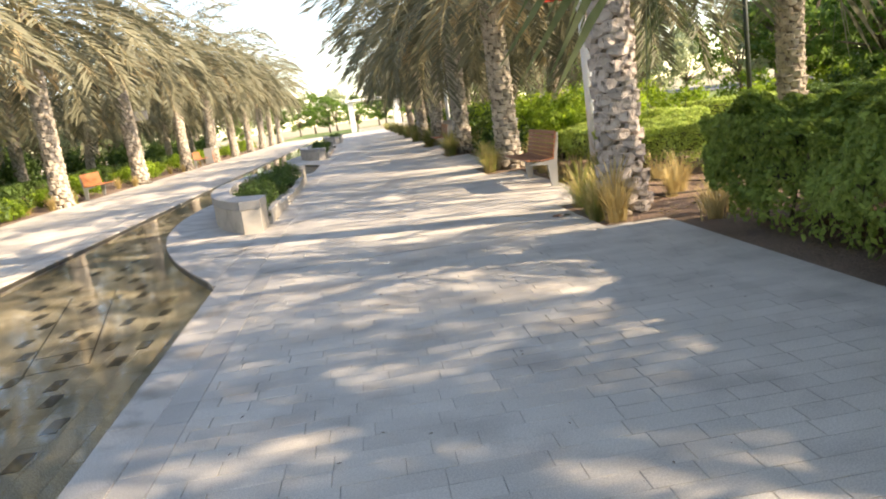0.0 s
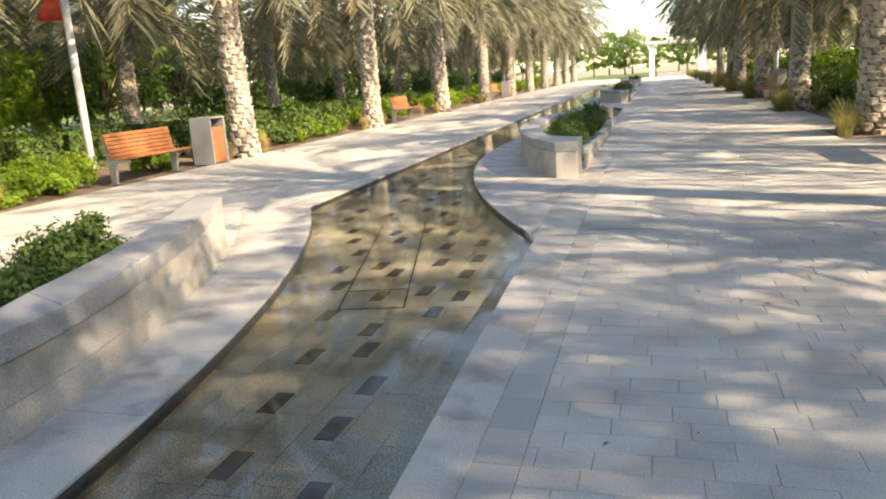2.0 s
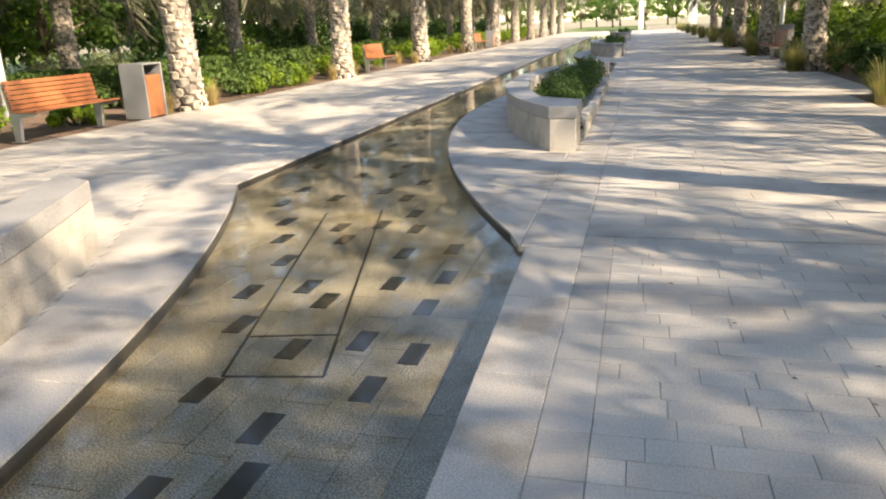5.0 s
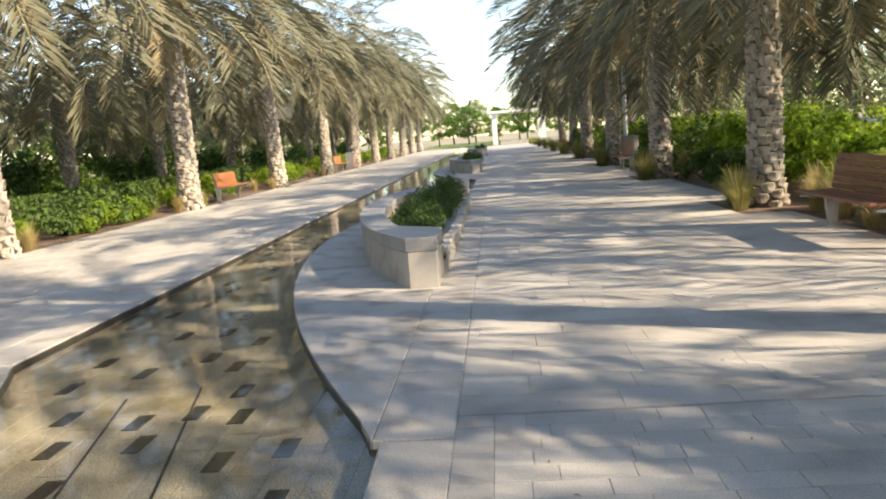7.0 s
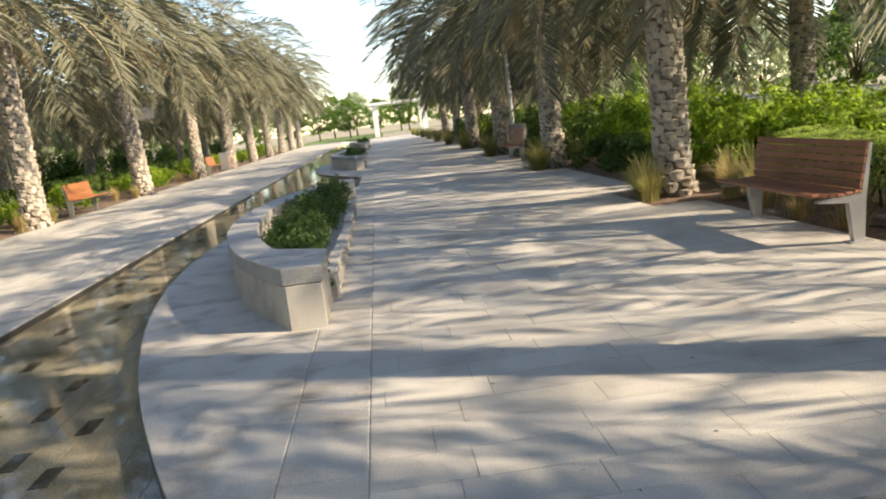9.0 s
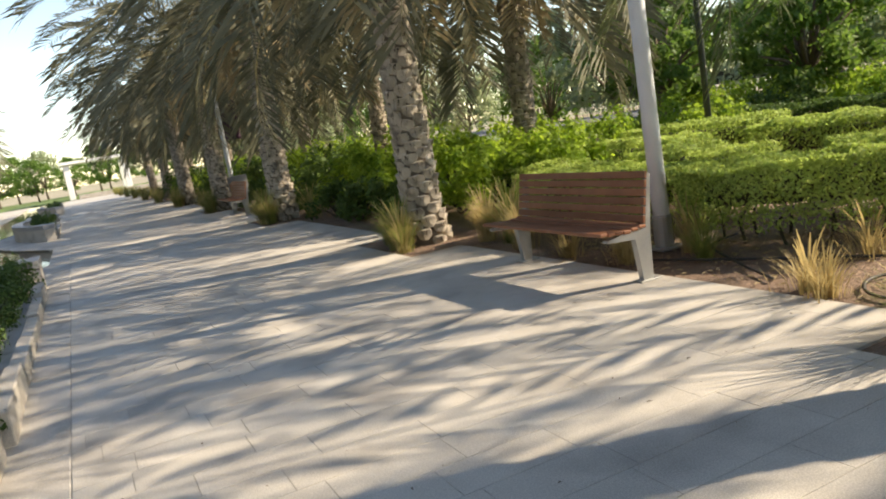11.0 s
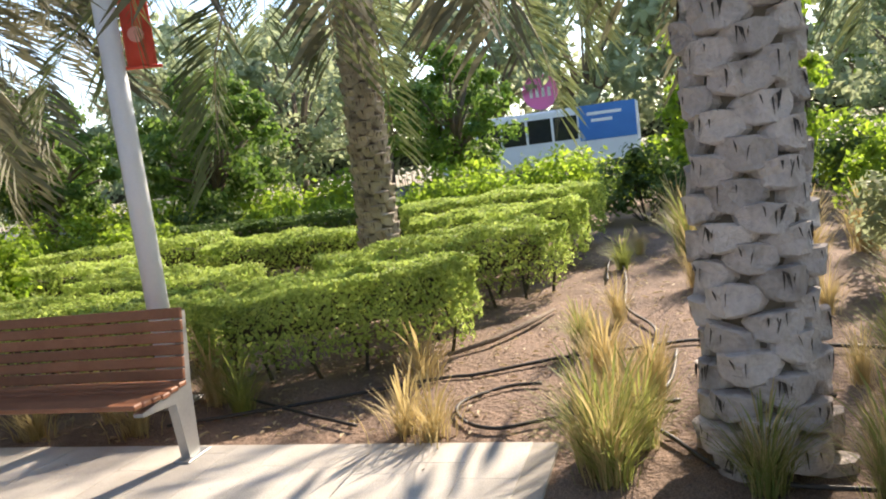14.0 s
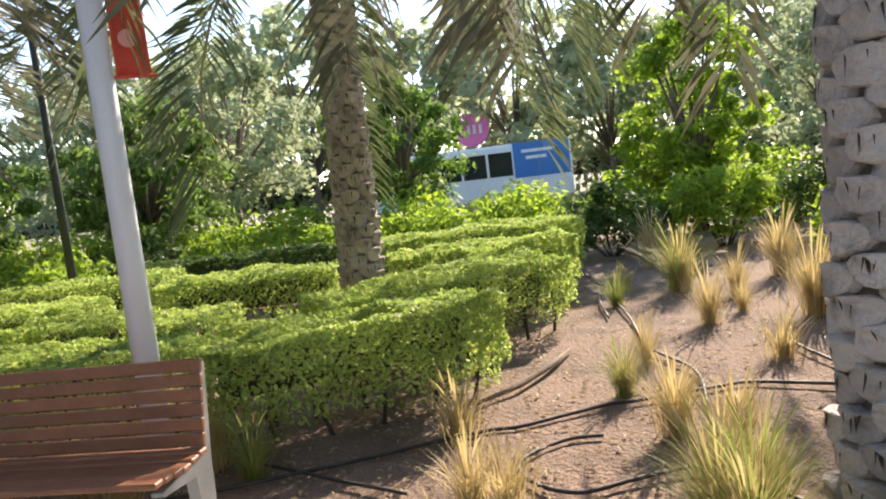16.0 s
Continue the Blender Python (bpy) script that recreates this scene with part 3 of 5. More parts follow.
def hedge(x0, x1, y0, y1, h, density, leaf, material, label, low=0.04, wob=0.05, name="hedge", turn=0.0):
    """A clipped hedge: leaves over its sides and top, thinning towards the bottom, on twiggy stems around a dark box
    for the shaded inside.
    """
    r = np.random.default_rng(int(abs(x0 * 100) + abs(y0 * 37)))
    cx, cy, sx, sy = (x0 + x1) / 2, (y0 + y1) / 2, x1 - x0, y1 - y0
    ob = empty(name, pose(cx, cy, 0, 0, 0, turn))
    P, Nn = [], []
    areas = [(sx * sy, 2), (sy * h, 0), (sy * h, 1), (sx * h, 3), (sx * h, 4)]
    for area, kind in areas:
        n = int(area * density * (2.6 if kind == 2 else 1.3))
        u, v = r.uniform(-0.5, 0.5, n), r.uniform(0, 1, n)
        z = low + (h - low) * np.sqrt(v)
        if kind == 2:
            p = np.stack([u * sx, (v - 0.5) * sy, np.full(n, h)], 1)
            q = np.tile((0.12, 0, 1.0), (n, 1))
        elif kind in (0, 1):
            s = -1 if kind == 0 else 1
            p = np.stack([np.full(n, s * sx / 2), u * sy, z], 1)
            q = np.tile((s, 0, 0.3), (n, 1))
        else:
            s = -1 if kind == 3 else 1
            p = np.stack([u * sx, np.full(n, s * sy / 2), z], 1)
            q = np.tile((0, s, 0.3), (n, 1))
        P.append(p)
        Nn.append(q)
    P, Nn = np.concatenate(P), np.concatenate(Nn)
    w = np.array([noise.noise((a * 1.7 + cx, b * 1.7 + cy, c * 2.0)) + 0.6 * noise.noise((a * 5 + cx, b * 5, c * 5)) for a, b, c in P])
    unit = Nn / np.linalg.norm(Nn, axis=1, keepdims=True)
    P = P + unit * (w[:, None] * wob * 2) - unit * np.abs(r.normal(0, 0.03, (len(P), 1)))
    foot = np.array([low + 0.07 + 0.22 * noise.noise((a * 2.3 + cx, b * 2.3 + cy, 4.0)) for a, b, c in P]) * min(1.0, low / 0.04)
    keep = (P[:, 2] > foot) | (r.uniform(0, 1, len(P)) < 0.08)
    P, Nn = P[keep], Nn[keep]
    under = P[:, 2] < h * 0.35
    P[under, 0] *= 0.82
    P[under, 1] *= 0.97
    v, f = leaf_quads(P, Nn, leaf, r, 0.5)
    leaf_object("foliage", v, f, material, ob)
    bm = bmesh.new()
    # solid dark core, its colour stands in for shade between the twigs
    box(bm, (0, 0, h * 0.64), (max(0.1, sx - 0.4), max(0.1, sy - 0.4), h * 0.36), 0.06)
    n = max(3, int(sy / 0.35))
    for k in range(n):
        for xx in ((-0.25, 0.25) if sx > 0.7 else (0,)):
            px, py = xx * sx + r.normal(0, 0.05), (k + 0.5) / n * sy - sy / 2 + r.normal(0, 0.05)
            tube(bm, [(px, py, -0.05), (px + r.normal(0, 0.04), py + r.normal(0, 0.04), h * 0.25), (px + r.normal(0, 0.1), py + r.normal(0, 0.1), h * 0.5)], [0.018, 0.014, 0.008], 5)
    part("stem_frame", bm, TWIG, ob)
    return tagged(ob, label, "hedge")


def shrub(x, y, rx, ry, h, n, leaf, material, label, name="shrub", z0=0.0, group=""):
    """A loose bush of stems that end in sprays of leaves, uneven in outline."""
    r = np.random.default_rng(int(abs(x * 131) + abs(y * 17)) + 3)
    ob = empty(name, pose(x, y, z0))
    k = max(10, int(34 * rx * ry * h) + 8)
    c = r.normal(0, 1, (k, 3))
    c /= np.linalg.norm(c, axis=1, keepdims=True)
    c[:, 2] = np.abs(c[:, 2])
    c *= r.uniform(0.55, 1.0, (k, 1))
    cl = c * np.array([rx, ry, h * 0.72]) + np.array([0, 0, h * 0.2])
    P, Nn = [], []
    for i in range(k):
        mm = n // k
        d = r.normal(0, 1, (mm, 3))
        d /= np.linalg.norm(d, axis=1, keepdims=True)
        rad = r.uniform(0.10, 0.20) * (0.5 + 0.5 * (rx + ry))
        p = cl[i] + d * rad * r.uniform(0.4, 1.1, (mm, 1))
        P.append(p)
        Nn.append(d + np.array([0, 0, 0.5]))
    P, Nn = np.concatenate(P), np.concatenate(Nn)
    P[:, 2] = np.maximum(P[:, 2], 0.03)
    v, f = leaf_quads(P, Nn, leaf, r, 0.5)
    leaf_object("foliage", v, f, material, ob)
    bm = bmesh.new()
    for i in range(min(k, 14)):
        e = cl[i]
        tube(bm, [(e[0] * 0.1, e[1] * 0.1, -0.05), (e[0] * 0.5, e[1] * 0.5, e[2] * 0.55), tuple(e)], [0.016, 0.012, 0.006], 5)
    part("stem_frame", bm, TWIG, ob)
    return tagged(ob, label, "shrub", group)


HL = "clipped green box hedge with a sunlit flat top"
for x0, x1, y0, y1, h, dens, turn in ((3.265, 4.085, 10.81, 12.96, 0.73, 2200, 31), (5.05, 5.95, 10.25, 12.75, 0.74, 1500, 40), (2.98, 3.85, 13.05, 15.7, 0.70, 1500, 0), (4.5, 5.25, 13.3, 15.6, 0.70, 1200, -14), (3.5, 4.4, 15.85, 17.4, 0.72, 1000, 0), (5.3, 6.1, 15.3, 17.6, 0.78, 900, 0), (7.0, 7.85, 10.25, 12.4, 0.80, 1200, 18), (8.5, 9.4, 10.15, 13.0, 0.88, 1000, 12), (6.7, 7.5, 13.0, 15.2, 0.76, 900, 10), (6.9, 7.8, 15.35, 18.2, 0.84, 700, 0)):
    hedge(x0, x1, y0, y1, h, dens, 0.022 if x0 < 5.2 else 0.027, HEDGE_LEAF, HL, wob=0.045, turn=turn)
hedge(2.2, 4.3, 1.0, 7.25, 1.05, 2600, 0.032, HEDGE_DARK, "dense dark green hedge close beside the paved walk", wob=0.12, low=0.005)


# ---------------------------------------------------------------- walls with planting
def wall_along(front, back, top, cap, label, name="seat_wall", courses=2):
    """A low stone wall between a front and a back line, with a course of cap stones."""
    ob = empty(name, pose(front[0].x, front[0].y, 0))
    o = Vector((front[0].x, front[0].y, 0))
    lower = [(p.x - o.x, p.y - o.y) for p in front] + [(p.x - o.x, p.y - o.y) for p in back[::-1]]
    a = sum(lower[i][0] * lower[(i + 1) % len(lower)][1] - lower[(i + 1) % len(lower)][0] * lower[i][1] for i in range(len(lower)))
    lower = lower if a > 0 else lower[::-1]
    low = [-0.02, 0.168, top - cap - 0.008] if courses == 2 else [-0.02, top - cap - 0.008]
    for z0, z1 in zip(low, low[1:]):
        part("wall_course", prism(lower, z0, z1 - 0.002, 0.006), GRANITE, ob)
    n = len(front)
    step = max(2, n // 4)
    for s in range(0, n - 1, step):
        e = min(s + step, n - 1)
        if n - 1 - e < 2:
            e = n - 1
        fr = [front[i] + (front[i] - back[i]).normalized() * 0.016 for i in range(s, e + 1)]
        bk = [back[i] - (front[i] - back[i]).normalized() * 0.016 for i in range(s, e + 1)]
        poly = [(p.x - o.x, p.y - o.y) for p in fr] + [(p.x - o.x, p.y - o.y) for p in bk[::-1]]
        poly = poly if a > 0 else poly[::-1]
        cx, cy = sum(q[0] for q in poly) / len(poly), sum(q[1] for q in poly) / len(poly)
        poly = [(cx + (q[0] - cx) * 0.998, cy + (q[1] - cy) * 0.998) for q in poly]
        part("cap_stone", prism(poly, top - cap, top, 0.008), CAP, ob, "grey speckled granite cap")
        if e == n - 1:
            break
    return tagged(ob, label, "wall")


wf = smooth_line([(-4.50, 3.58), (-4.55, 4.1), (-4.69, 4.75), (-4.97, 5.65), (-5.32, 6.58), (-5.74, 7.55)], 5)
wb = [p + Vector((-0.24 - 0.14 * min(1, i / 6), 0.19, 0)) for i, p in enumerate(wf)]
wall_along(wf, wb, 0.50, 0.13, "curved pale granite seat wall beside the pool")
for k, (x, y, rx, ry, h) in enumerate([(-5.6, 5.1, 0.34, 0.42, 0.62), (-5.85, 5.8, 0.36, 0.45, 0.70), (-6.15, 6.45, 0.30, 0.4, 0.62), (-6.0, 5.35, 0.34, 0.42, 0.64)]):
    shrub(x, y, rx, ry, h, 3000, 0.026, DARK_LEAF, "small leafy green shrub behind the granite seat wall", group="shrubs behind the seat wall")


def crescent(y0, near):
    """A planter on a platform: a curved granite wall on the pool's side, a low kerb on the walk's, juniper-like planting."""
    cy = y0 + 8.4
    fr = []
    for i in range(25):
        y = cy - 4.7 + 9.4 * i / 24
        fr.append(Vector((-4.17 + 11.65 - math.sqrt(11.65 ** 2 - (y - cy) ** 2) + 0.12 * max(0, (abs(y - cy) - 3.3) / 1.4) ** 2, y, 0)))
    bk = [Vector((-2.78, p.y, 0)) if abs(p.y - cy) > 3.6 else p + Vector((0.31, 0.0, 0)) for p in fr]
    wall_along(fr, bk, 0.50, 0.13, "curved pale granite planter wall on a platform", "planter_wall", 1)
    for i, (a, b, h) in enumerate([(0.97, 2.4, 0.24), (2.43, 3.85, 0.18), (3.88, 5.3, 0.15), (5.33, 6.75, 0.18), (6.78, 8.05, 0.24)]):
        k = part("kerb_stone", boxed((0, 0, h / 2 - 0.01), (0.13, b - a, h), 0.01), GRANITE)
        k.location = (-2.80, cy - 4.4 + (a + b) / 2 - 0.3, 0)
        tagged(k, "low pale granite kerb block edging the planter", "kerb", "kerb blocks of the planters")
    for i in range(9 if near else 6):
        y = cy - 3.4 + (6.8 if near else 6.5) * i / (8 if near else 5)
        wx = -4.17 + 11.65 - math.sqrt(11.65 ** 2 - (y - cy) ** 2)
        shrub((wx + 0.31 - 2.85) / 2 + 0.02, y, 0.42 * (-2.8 - wx) / 1.3, 0.55, 0.72, 1600 if near else 500, 0.026 if near else 0.05, DARK_LEAF, "low dark green shrub filling the granite planter", group="shrubs in the planters")


crescent(8.0, True)
crescent(29.0, False)
crescent(50.0, False)


# ---------------------------------------------------------------- bench
def bench(x, y, length, rz, wood, label):
    """Slatted bench facing its local -x: two bent steel supports, seat and back slats along y."""
    ob = empty("bench", pose(x, y, 0, 0, 0, rz))
    tiltm = Matrix.Rotation(radians(8), 4, "Y")
    for s in (-1, 1):
        yy = s * (length / 2 - 0.04)
        bm = bmesh.new()
        box(bm, (0.0, yy, 0.006), (0.22, 0.11, 0.012), 0.002)
        part("foot_plate", bm, STEEL, ob)
        bm = bmesh.new()
        v = [(-0.06, 0.012), (0.04, 0.012), (0.06, 0.40), (0.125, 0.86), (0.095, 0.86), (0.02, 0.46), (-0.38, 0.405), (-0.38, 0.385), (-0.10, 0.36)]
        a = [bm.verts.new((px, yy - 0.03, pz)) for px, pz in v]
        b = [bm.verts.new((px, yy + 0.03, pz)) for px, pz in v]
        bm.faces.new(a)
        bm.faces.new(b[::-1])
        for i in range(len(v)):
            j = (i + 1) % len(v)
            bm.faces.new((a[i], b[i], b[j], a[j]))
        bmesh.ops.recalc_face_normals(bm, faces=bm.faces)
        part("leg", bm, STEEL, ob)
    for i in range(6):
        z = 0.475 + 0.070 * i + 0.03
        part("back_slat", boxed((0.015 + 0.078 * (z - 0.46) / 0.4 - 0.018, 0, z), (0.025, length, 0.061), 0.005, tiltm), wood, ob)
    for i in range(6):
        xx = -0.41 + 0.078 * i
        part("seat_slat", boxed((xx, 0, 0.435 + 0.008 * abs(i - 3)), (0.07, length, 0.028), 0.006), wood, ob)
    return tagged(ob, label, "bench", "park benches")


bench(1.90, 12.98, 1.86, 0, WOOD, "red-brown slatted wooden bench on grey steel legs")
bench(-10.95, 13.3, 1.86, 180, WOOD_L, "orange-brown slatted bench on grey steel legs")
bench(-10.95, 28.4, 1.86, 180, WOOD_L, "orange-brown slatted bench on grey steel legs")
bench(1.90, 28.2, 1.86, 0, WOOD, "red-brown slatted wooden bench on grey steel legs")
bench(-10.95, 46.0, 1.86, 180, WOOD_L, "orange-brown slatted bench on grey steel legs")


# ---------------------------------------------------------------- tufts of ornamental grass
def tuft_mesh(seed, n, h, spread):
    r = np.random.default_rng(seed)
    vs, fs = [], []
    for i in range(n):
        a = r.uniform(0, 2 * math.pi)
        rad = abs(r.normal(0, 0.07))
        b = np.array([rad * math.cos(a), rad * math.sin(a), 0])
        a2 = a + r.normal(0, 0.6)
        out = np.array([math.cos(a2), math.sin(a2), 0])
        ll = h * r.uniform(0.55, 1.1)
        bend = spread * r.uniform(0.2, 1.1)
        w = r.uniform(0.0025, 0.005)
        sd = np.array([-out[1], out[0], 0]) * w
        prev = len(vs)
        for k in range(4):
            t = k / 3
            c = b + out * bend * ll * t ** 1.8 + np.array([0, 0, ll * (t - 0.25 * bend * t * t)])
            if k < 3:
                vs += [c - sd * (1 - 0.3 * t), c + sd * (1 - 0.3 * t)]
            else:
                vs.append(c)
        fs += [(prev, prev + 1, prev + 3, prev + 2), (prev + 2, prev + 3, prev + 5, prev + 4), (prev + 4, prev + 5, prev + 6)]
    for i in range(n // 16):
        a = r.uniform(0, 2 * math.pi)
        out = np.array([math.cos(a), math.sin(a), 0])
        sd = np.array([-out[1], out[0], 0])
        ll, bend = h * r.uniform(1.0, 1.4), r.uniform(0.15, 0.45)
        prev = len(vs)
        for k in range(7):
            t = k / 6
            c = out * (0.03 + bend * ll * t ** 2.2) + np.array([0, 0, ll * (t - 0.3 * bend * t ** 3)])
            w = 0.0018 if k < 4 else (0.006, 0.0075, 0.0015)[k - 4]
            vs += [c - sd * w, c + sd * w]
        fs += [(prev + 2 * k, prev + 2 * k + 1, prev + 2 * k + 3, prev + 2 * k + 2) for k in range(6)]
    return vs, fs


TUFTS = {}
for tname, tmat, th, tsp, tn in (("green", GREEN_BLADE, 0.7, 0.9, 230), ("straw", STRAW, 0.65, 0.65, 200), ("dry", STRAW, 0.36, 0.8, 160)):
    TUFTS[tname] = []
    for q in range(2):
        vs_, fs_ = tuft_mesh(200 + q + len(TUFTS) * 10, tn, th, tsp)
        me_ = bpy.data.meshes.new("blade_clump")
        me_.from_pydata([tuple(v) for v in vs_], [], fs_)
        me_.materials.append(tmat)
        TUFTS[tname].append(me_)
TUFT_LABEL = {"green": "green and straw-coloured ornamental grass tuft in sandy soil", "straw": "dry straw-coloured grass tuft in sandy soil", "dry": "small withered grass tuft on bare soil"}
TUFT_N = 0


def tuft(x, y, kind, s=1.0, both=False):
    global TUFT_N
    TUFT_N += 1
    ob = empty("grass_tuft", pose(x, y, -0.03, 0, 0, 77 * TUFT_N) @ Matrix.Scale(s, 4))
    b = new("blade_clump", TUFTS[kind][TUFT_N % 2])
    b.parent = ob
    if both:
        b2 = new("dry_clump", TUFTS["straw"][TUFT_N % 2])
        b2.parent = ob
        b2.matrix_basis = pose(0.03, 0.02, 0, 0, 0, 40)
    return tagged(ob, TUFT_LABEL[kind], "grass", "grass tufts")


for x, y, kind, sc, both in [(1.62, 9.62, "green", 0.78, True), (1.85, 9.72, "green", 0.7, True), (2.3, 9.62, "straw", 0.7, False),
                             (1.52, 8.98, "green", 0.6, True), (1.60, 8.30, "straw", 0.95, True), (1.45, 8.50, "green", 0.65, True), (3.0, 9.75, "straw", 0.7, True), (3.8, 9.98, "green", 0.55, True), (4.59, 9.75, "straw", 0.6, False), (7.09, 9.82, "green", 0.6, False), (8.03, 9.65, "straw", 0.5, False), (7.7, 9.06, "green", 1.1, True), (7.14, 8.53, "straw", 0.8, False), (6.22, 8.67, "straw", 0.5, False), (4.5, 8.75, "dry", 1.0, False), (5.75, 9.06, "straw", 0.85, False), (5.79, 8.14, "straw", 1.1, True), (8.11, 7.8, "straw", 1.1, True), (4.51, 8.16, "straw", 0.55, False), (9.9, 9.1, "straw", 1.1, True), (7.0, 7.3, "straw", 1.0, True), (2.75, 9.45, "straw", 0.6, True), (2.05, 9.5, "green", 0.6, True),
                             (2.24, 10.85, "dry", 1.0, False), (2.15, 10.65, "dry", 0.9, False), (2.85, 12.55, "straw", 0.8, False), (2.65, 12.2, "green", 0.6, False), (3.2, 11.05, "dry", 1.1, False),
                             (2.3, 12.8, "dry", 0.9, False), (2.25, 13.6, "dry", 1.0, False), (2.55, 13.2, "straw", 0.6, False), (2.3, 14.6, "straw", 0.85, True), (2.5, 15.1, "green", 1.0, True), (2.45, 15.6, "straw", 0.9, True),
                             (1.55, 16.25, "green", 0.9, True), (1.6, 16.6, "green", 0.9, True), (1.7, 17.1, "green", 0.7, True), (2.6, 7.95, "dry", 1.1, False), (2.45, 7.6, "dry", 1.0, False), (2.9, 8.3, "straw", 0.5, False), (4.3, 7.6, "green", 0.9, True), (3.2, 8.0, "green", 0.7, False)]:
    tuft(x, y, kind, sc, both)
for yp in ROWS_R[4:]:
    for dx, dy in ((-0.45, -0.3), (-0.4, 0.25), (-0.5, 0.0), (0.4, -0.6)):
        tuft(2.08 + dx, yp + dy, "green", 1.0, True)
for yp in ROWS_L[2:8]:
    for dx, dy in ((0.15, 0.9), (-0.2, 1.5), (-0.5, -0.9), (0.1, -0.6), (0.05, 0.5)):
        tuft(-11.0 + dx, yp + dy, "straw", 0.7, True)

# ---------------------------------------------------------------- shrubs of the planted side
BR = "broad-leaved shrub with bright yellow-green sunlit tips"
for x, y, rx, ry, h in [(3.4, 17.2, 0.8, 0.8, 1.3), (3.7, 18.6, 0.9, 0.9, 1.45), (3.6, 20.1, 0.9, 0.9, 1.5), (3.5, 21.6, 0.9, 0.9, 1.5), (3.6, 23.2, 0.9, 0.9, 1.5), (5.1, 17.9, 0.9, 0.9, 1.4), (5.2, 19.8, 1.0, 1.0, 1.5), (5.2, 21.8, 1.0, 1.0, 1.55), (4.4, 16.4, 0.7, 0.6, 1.15), (7.2, 19.3, 1.0, 1.0, 1.4), (7.3, 21.8, 1.1, 1.1, 1.6), (9.0, 17.9, 0.9, 0.8, 1.25), (9.4, 20.0, 1.0, 1.0, 1.5)]:
    shrub(x, y, rx, ry, h, 3400 if x < 5 else 2400, 0.055, SHRUB_LEAF, BR, group="bright shrubs of the planting bed")
for k in range(9):
    y = 25.2 + 3.6 * k
    shrub(3.7 + 0.3 * (k % 2), y, 1.2, 1.7, 1.5, 1600, 0.09, SHRUB_LEAF if k % 2 else DARK_LEAF, BR if k % 2 else "dense dark green shrub behind the palms", group="bright shrubs of the planting bed" if k % 2 else "dark shrubs of the planting bed")
    shrub(6.5, y + 1.5, 1.3, 1.7, 1.7, 1300, 0.10, SHRUB_LEAF, BR, group="bright shrubs of the planting bed")
for y, h in [(4.2, 1.5), (6.0, 1.5), (7.8, 1.45), (9.6, 1.4), (11.3, 1.4), (13.0, 1.3), (14.7, 1.25), (16.4, 1.3), (18.2, 1.4)]:
    shrub(11.6 + 0.2 * math.sin(y * 3), y, 0.85, 1.1, h, 3000, 0.06, SHRUB_LEAF if int(y) % 3 else DARK_LEAF, BR if int(y) % 3 else "dense dark green shrub behind the clipped hedges", group="shrubs behind the clipped hedges")
for y in (-1.0, 1.4, 3.8, 6.4, 8.8, 11.2, 13.6, 16.2, 18.8, 21.4, 24):
    shrub(14.2, y, 1.3, 1.5, 1.5, 1500, 0.09, SHRUB_LEAF, BR, group="shrubs behind the clipped hedges")
shrub(5.7, 6.9, 0.9, 0.8, 1.25, 3600, 0.04, HAZE_LEAF, "grey-green bush on bare soil behind the palm", group="")
shrub(7.6, 5.6, 1.1, 1.0, 1.5, 2600, 0.06, SHRUB_LEAF, BR, group="bright shrubs of the planting bed")
shrub(9.3, 6.2, 1.0, 0.9, 1.5, 2400, 0.06, SHRUB_LEAF, BR, group="bright shrubs of the planting bed")
hedge(37.0, 38.2, -30, 60, 2.2, 22, 0.2, HAZE_LEAF, "tall hedge with haze-paled leaves along the far side of the road")
hedge(9.3, 10.2, 11.0, 18.0, 0.80, 500, 0.04, DARK_LEAF, "dark green clipped hedge in the shade")
hedge(4.4, 6.4, 2.0, 6.0, 1.0, 500, 0.04, HEDGE_LEAF, "clipped green hedge behind the dark hedge")

for y in (18.4, 19.7, 21.0, 22.4, 25.8, 27.0, 29.8, 33.6, 36.0, 37.6):
    shrub(2.75, y, 0.5, 0.75, 0.75, 1500, 0.05, DARK_LEAF, "low dark green shrub at the edge of the paved walk", group="low shrubs beside the broad walk")
# shrubs along the far walk
LOWL = "low bright green ground-cover shrub beside the far walk"
for x, y, rx, ry, h in [(-12.2, 10.2, 0.8, 0.8, 0.55), (-12.4, 11.6, 0.9, 0.9, 0.6), (-12.9, 13.0, 0.8, 0.9, 0.6), (-12.0, 6.8, 0.8, 0.9, 0.6), (-13.4, 9.0, 0.8, 0.9, 0.6), (-12.3, 5.2, 0.8, 0.9, 0.6), (-13.7, 11.0, 0.8, 0.9, 0.6), (-11.45, 10.6, 0.5, 0.7, 0.42), (-11.4, 11.7, 0.5, 0.7, 0.45), (-11.6, 14.4, 0.4, 0.5, 0.4), (-11.45, 17.9, 0.5, 0.8, 0.55), (-11.4, 6.2, 0.5, 0.8, 0.45), (-11.5, 4.6, 0.5, 0.8, 0.45), (-11.4, 22.9, 0.5, 0.9, 0.6), (-11.4, 20.9, 0.5, 0.9, 0.6), (-11.4, 26.4, 0.5, 0.8, 0.5)]:
    shrub(x, y, rx, ry, h, 1800, 0.05, SHRUB_LEAF, LOWL, group="low shrubs beside the far walk")
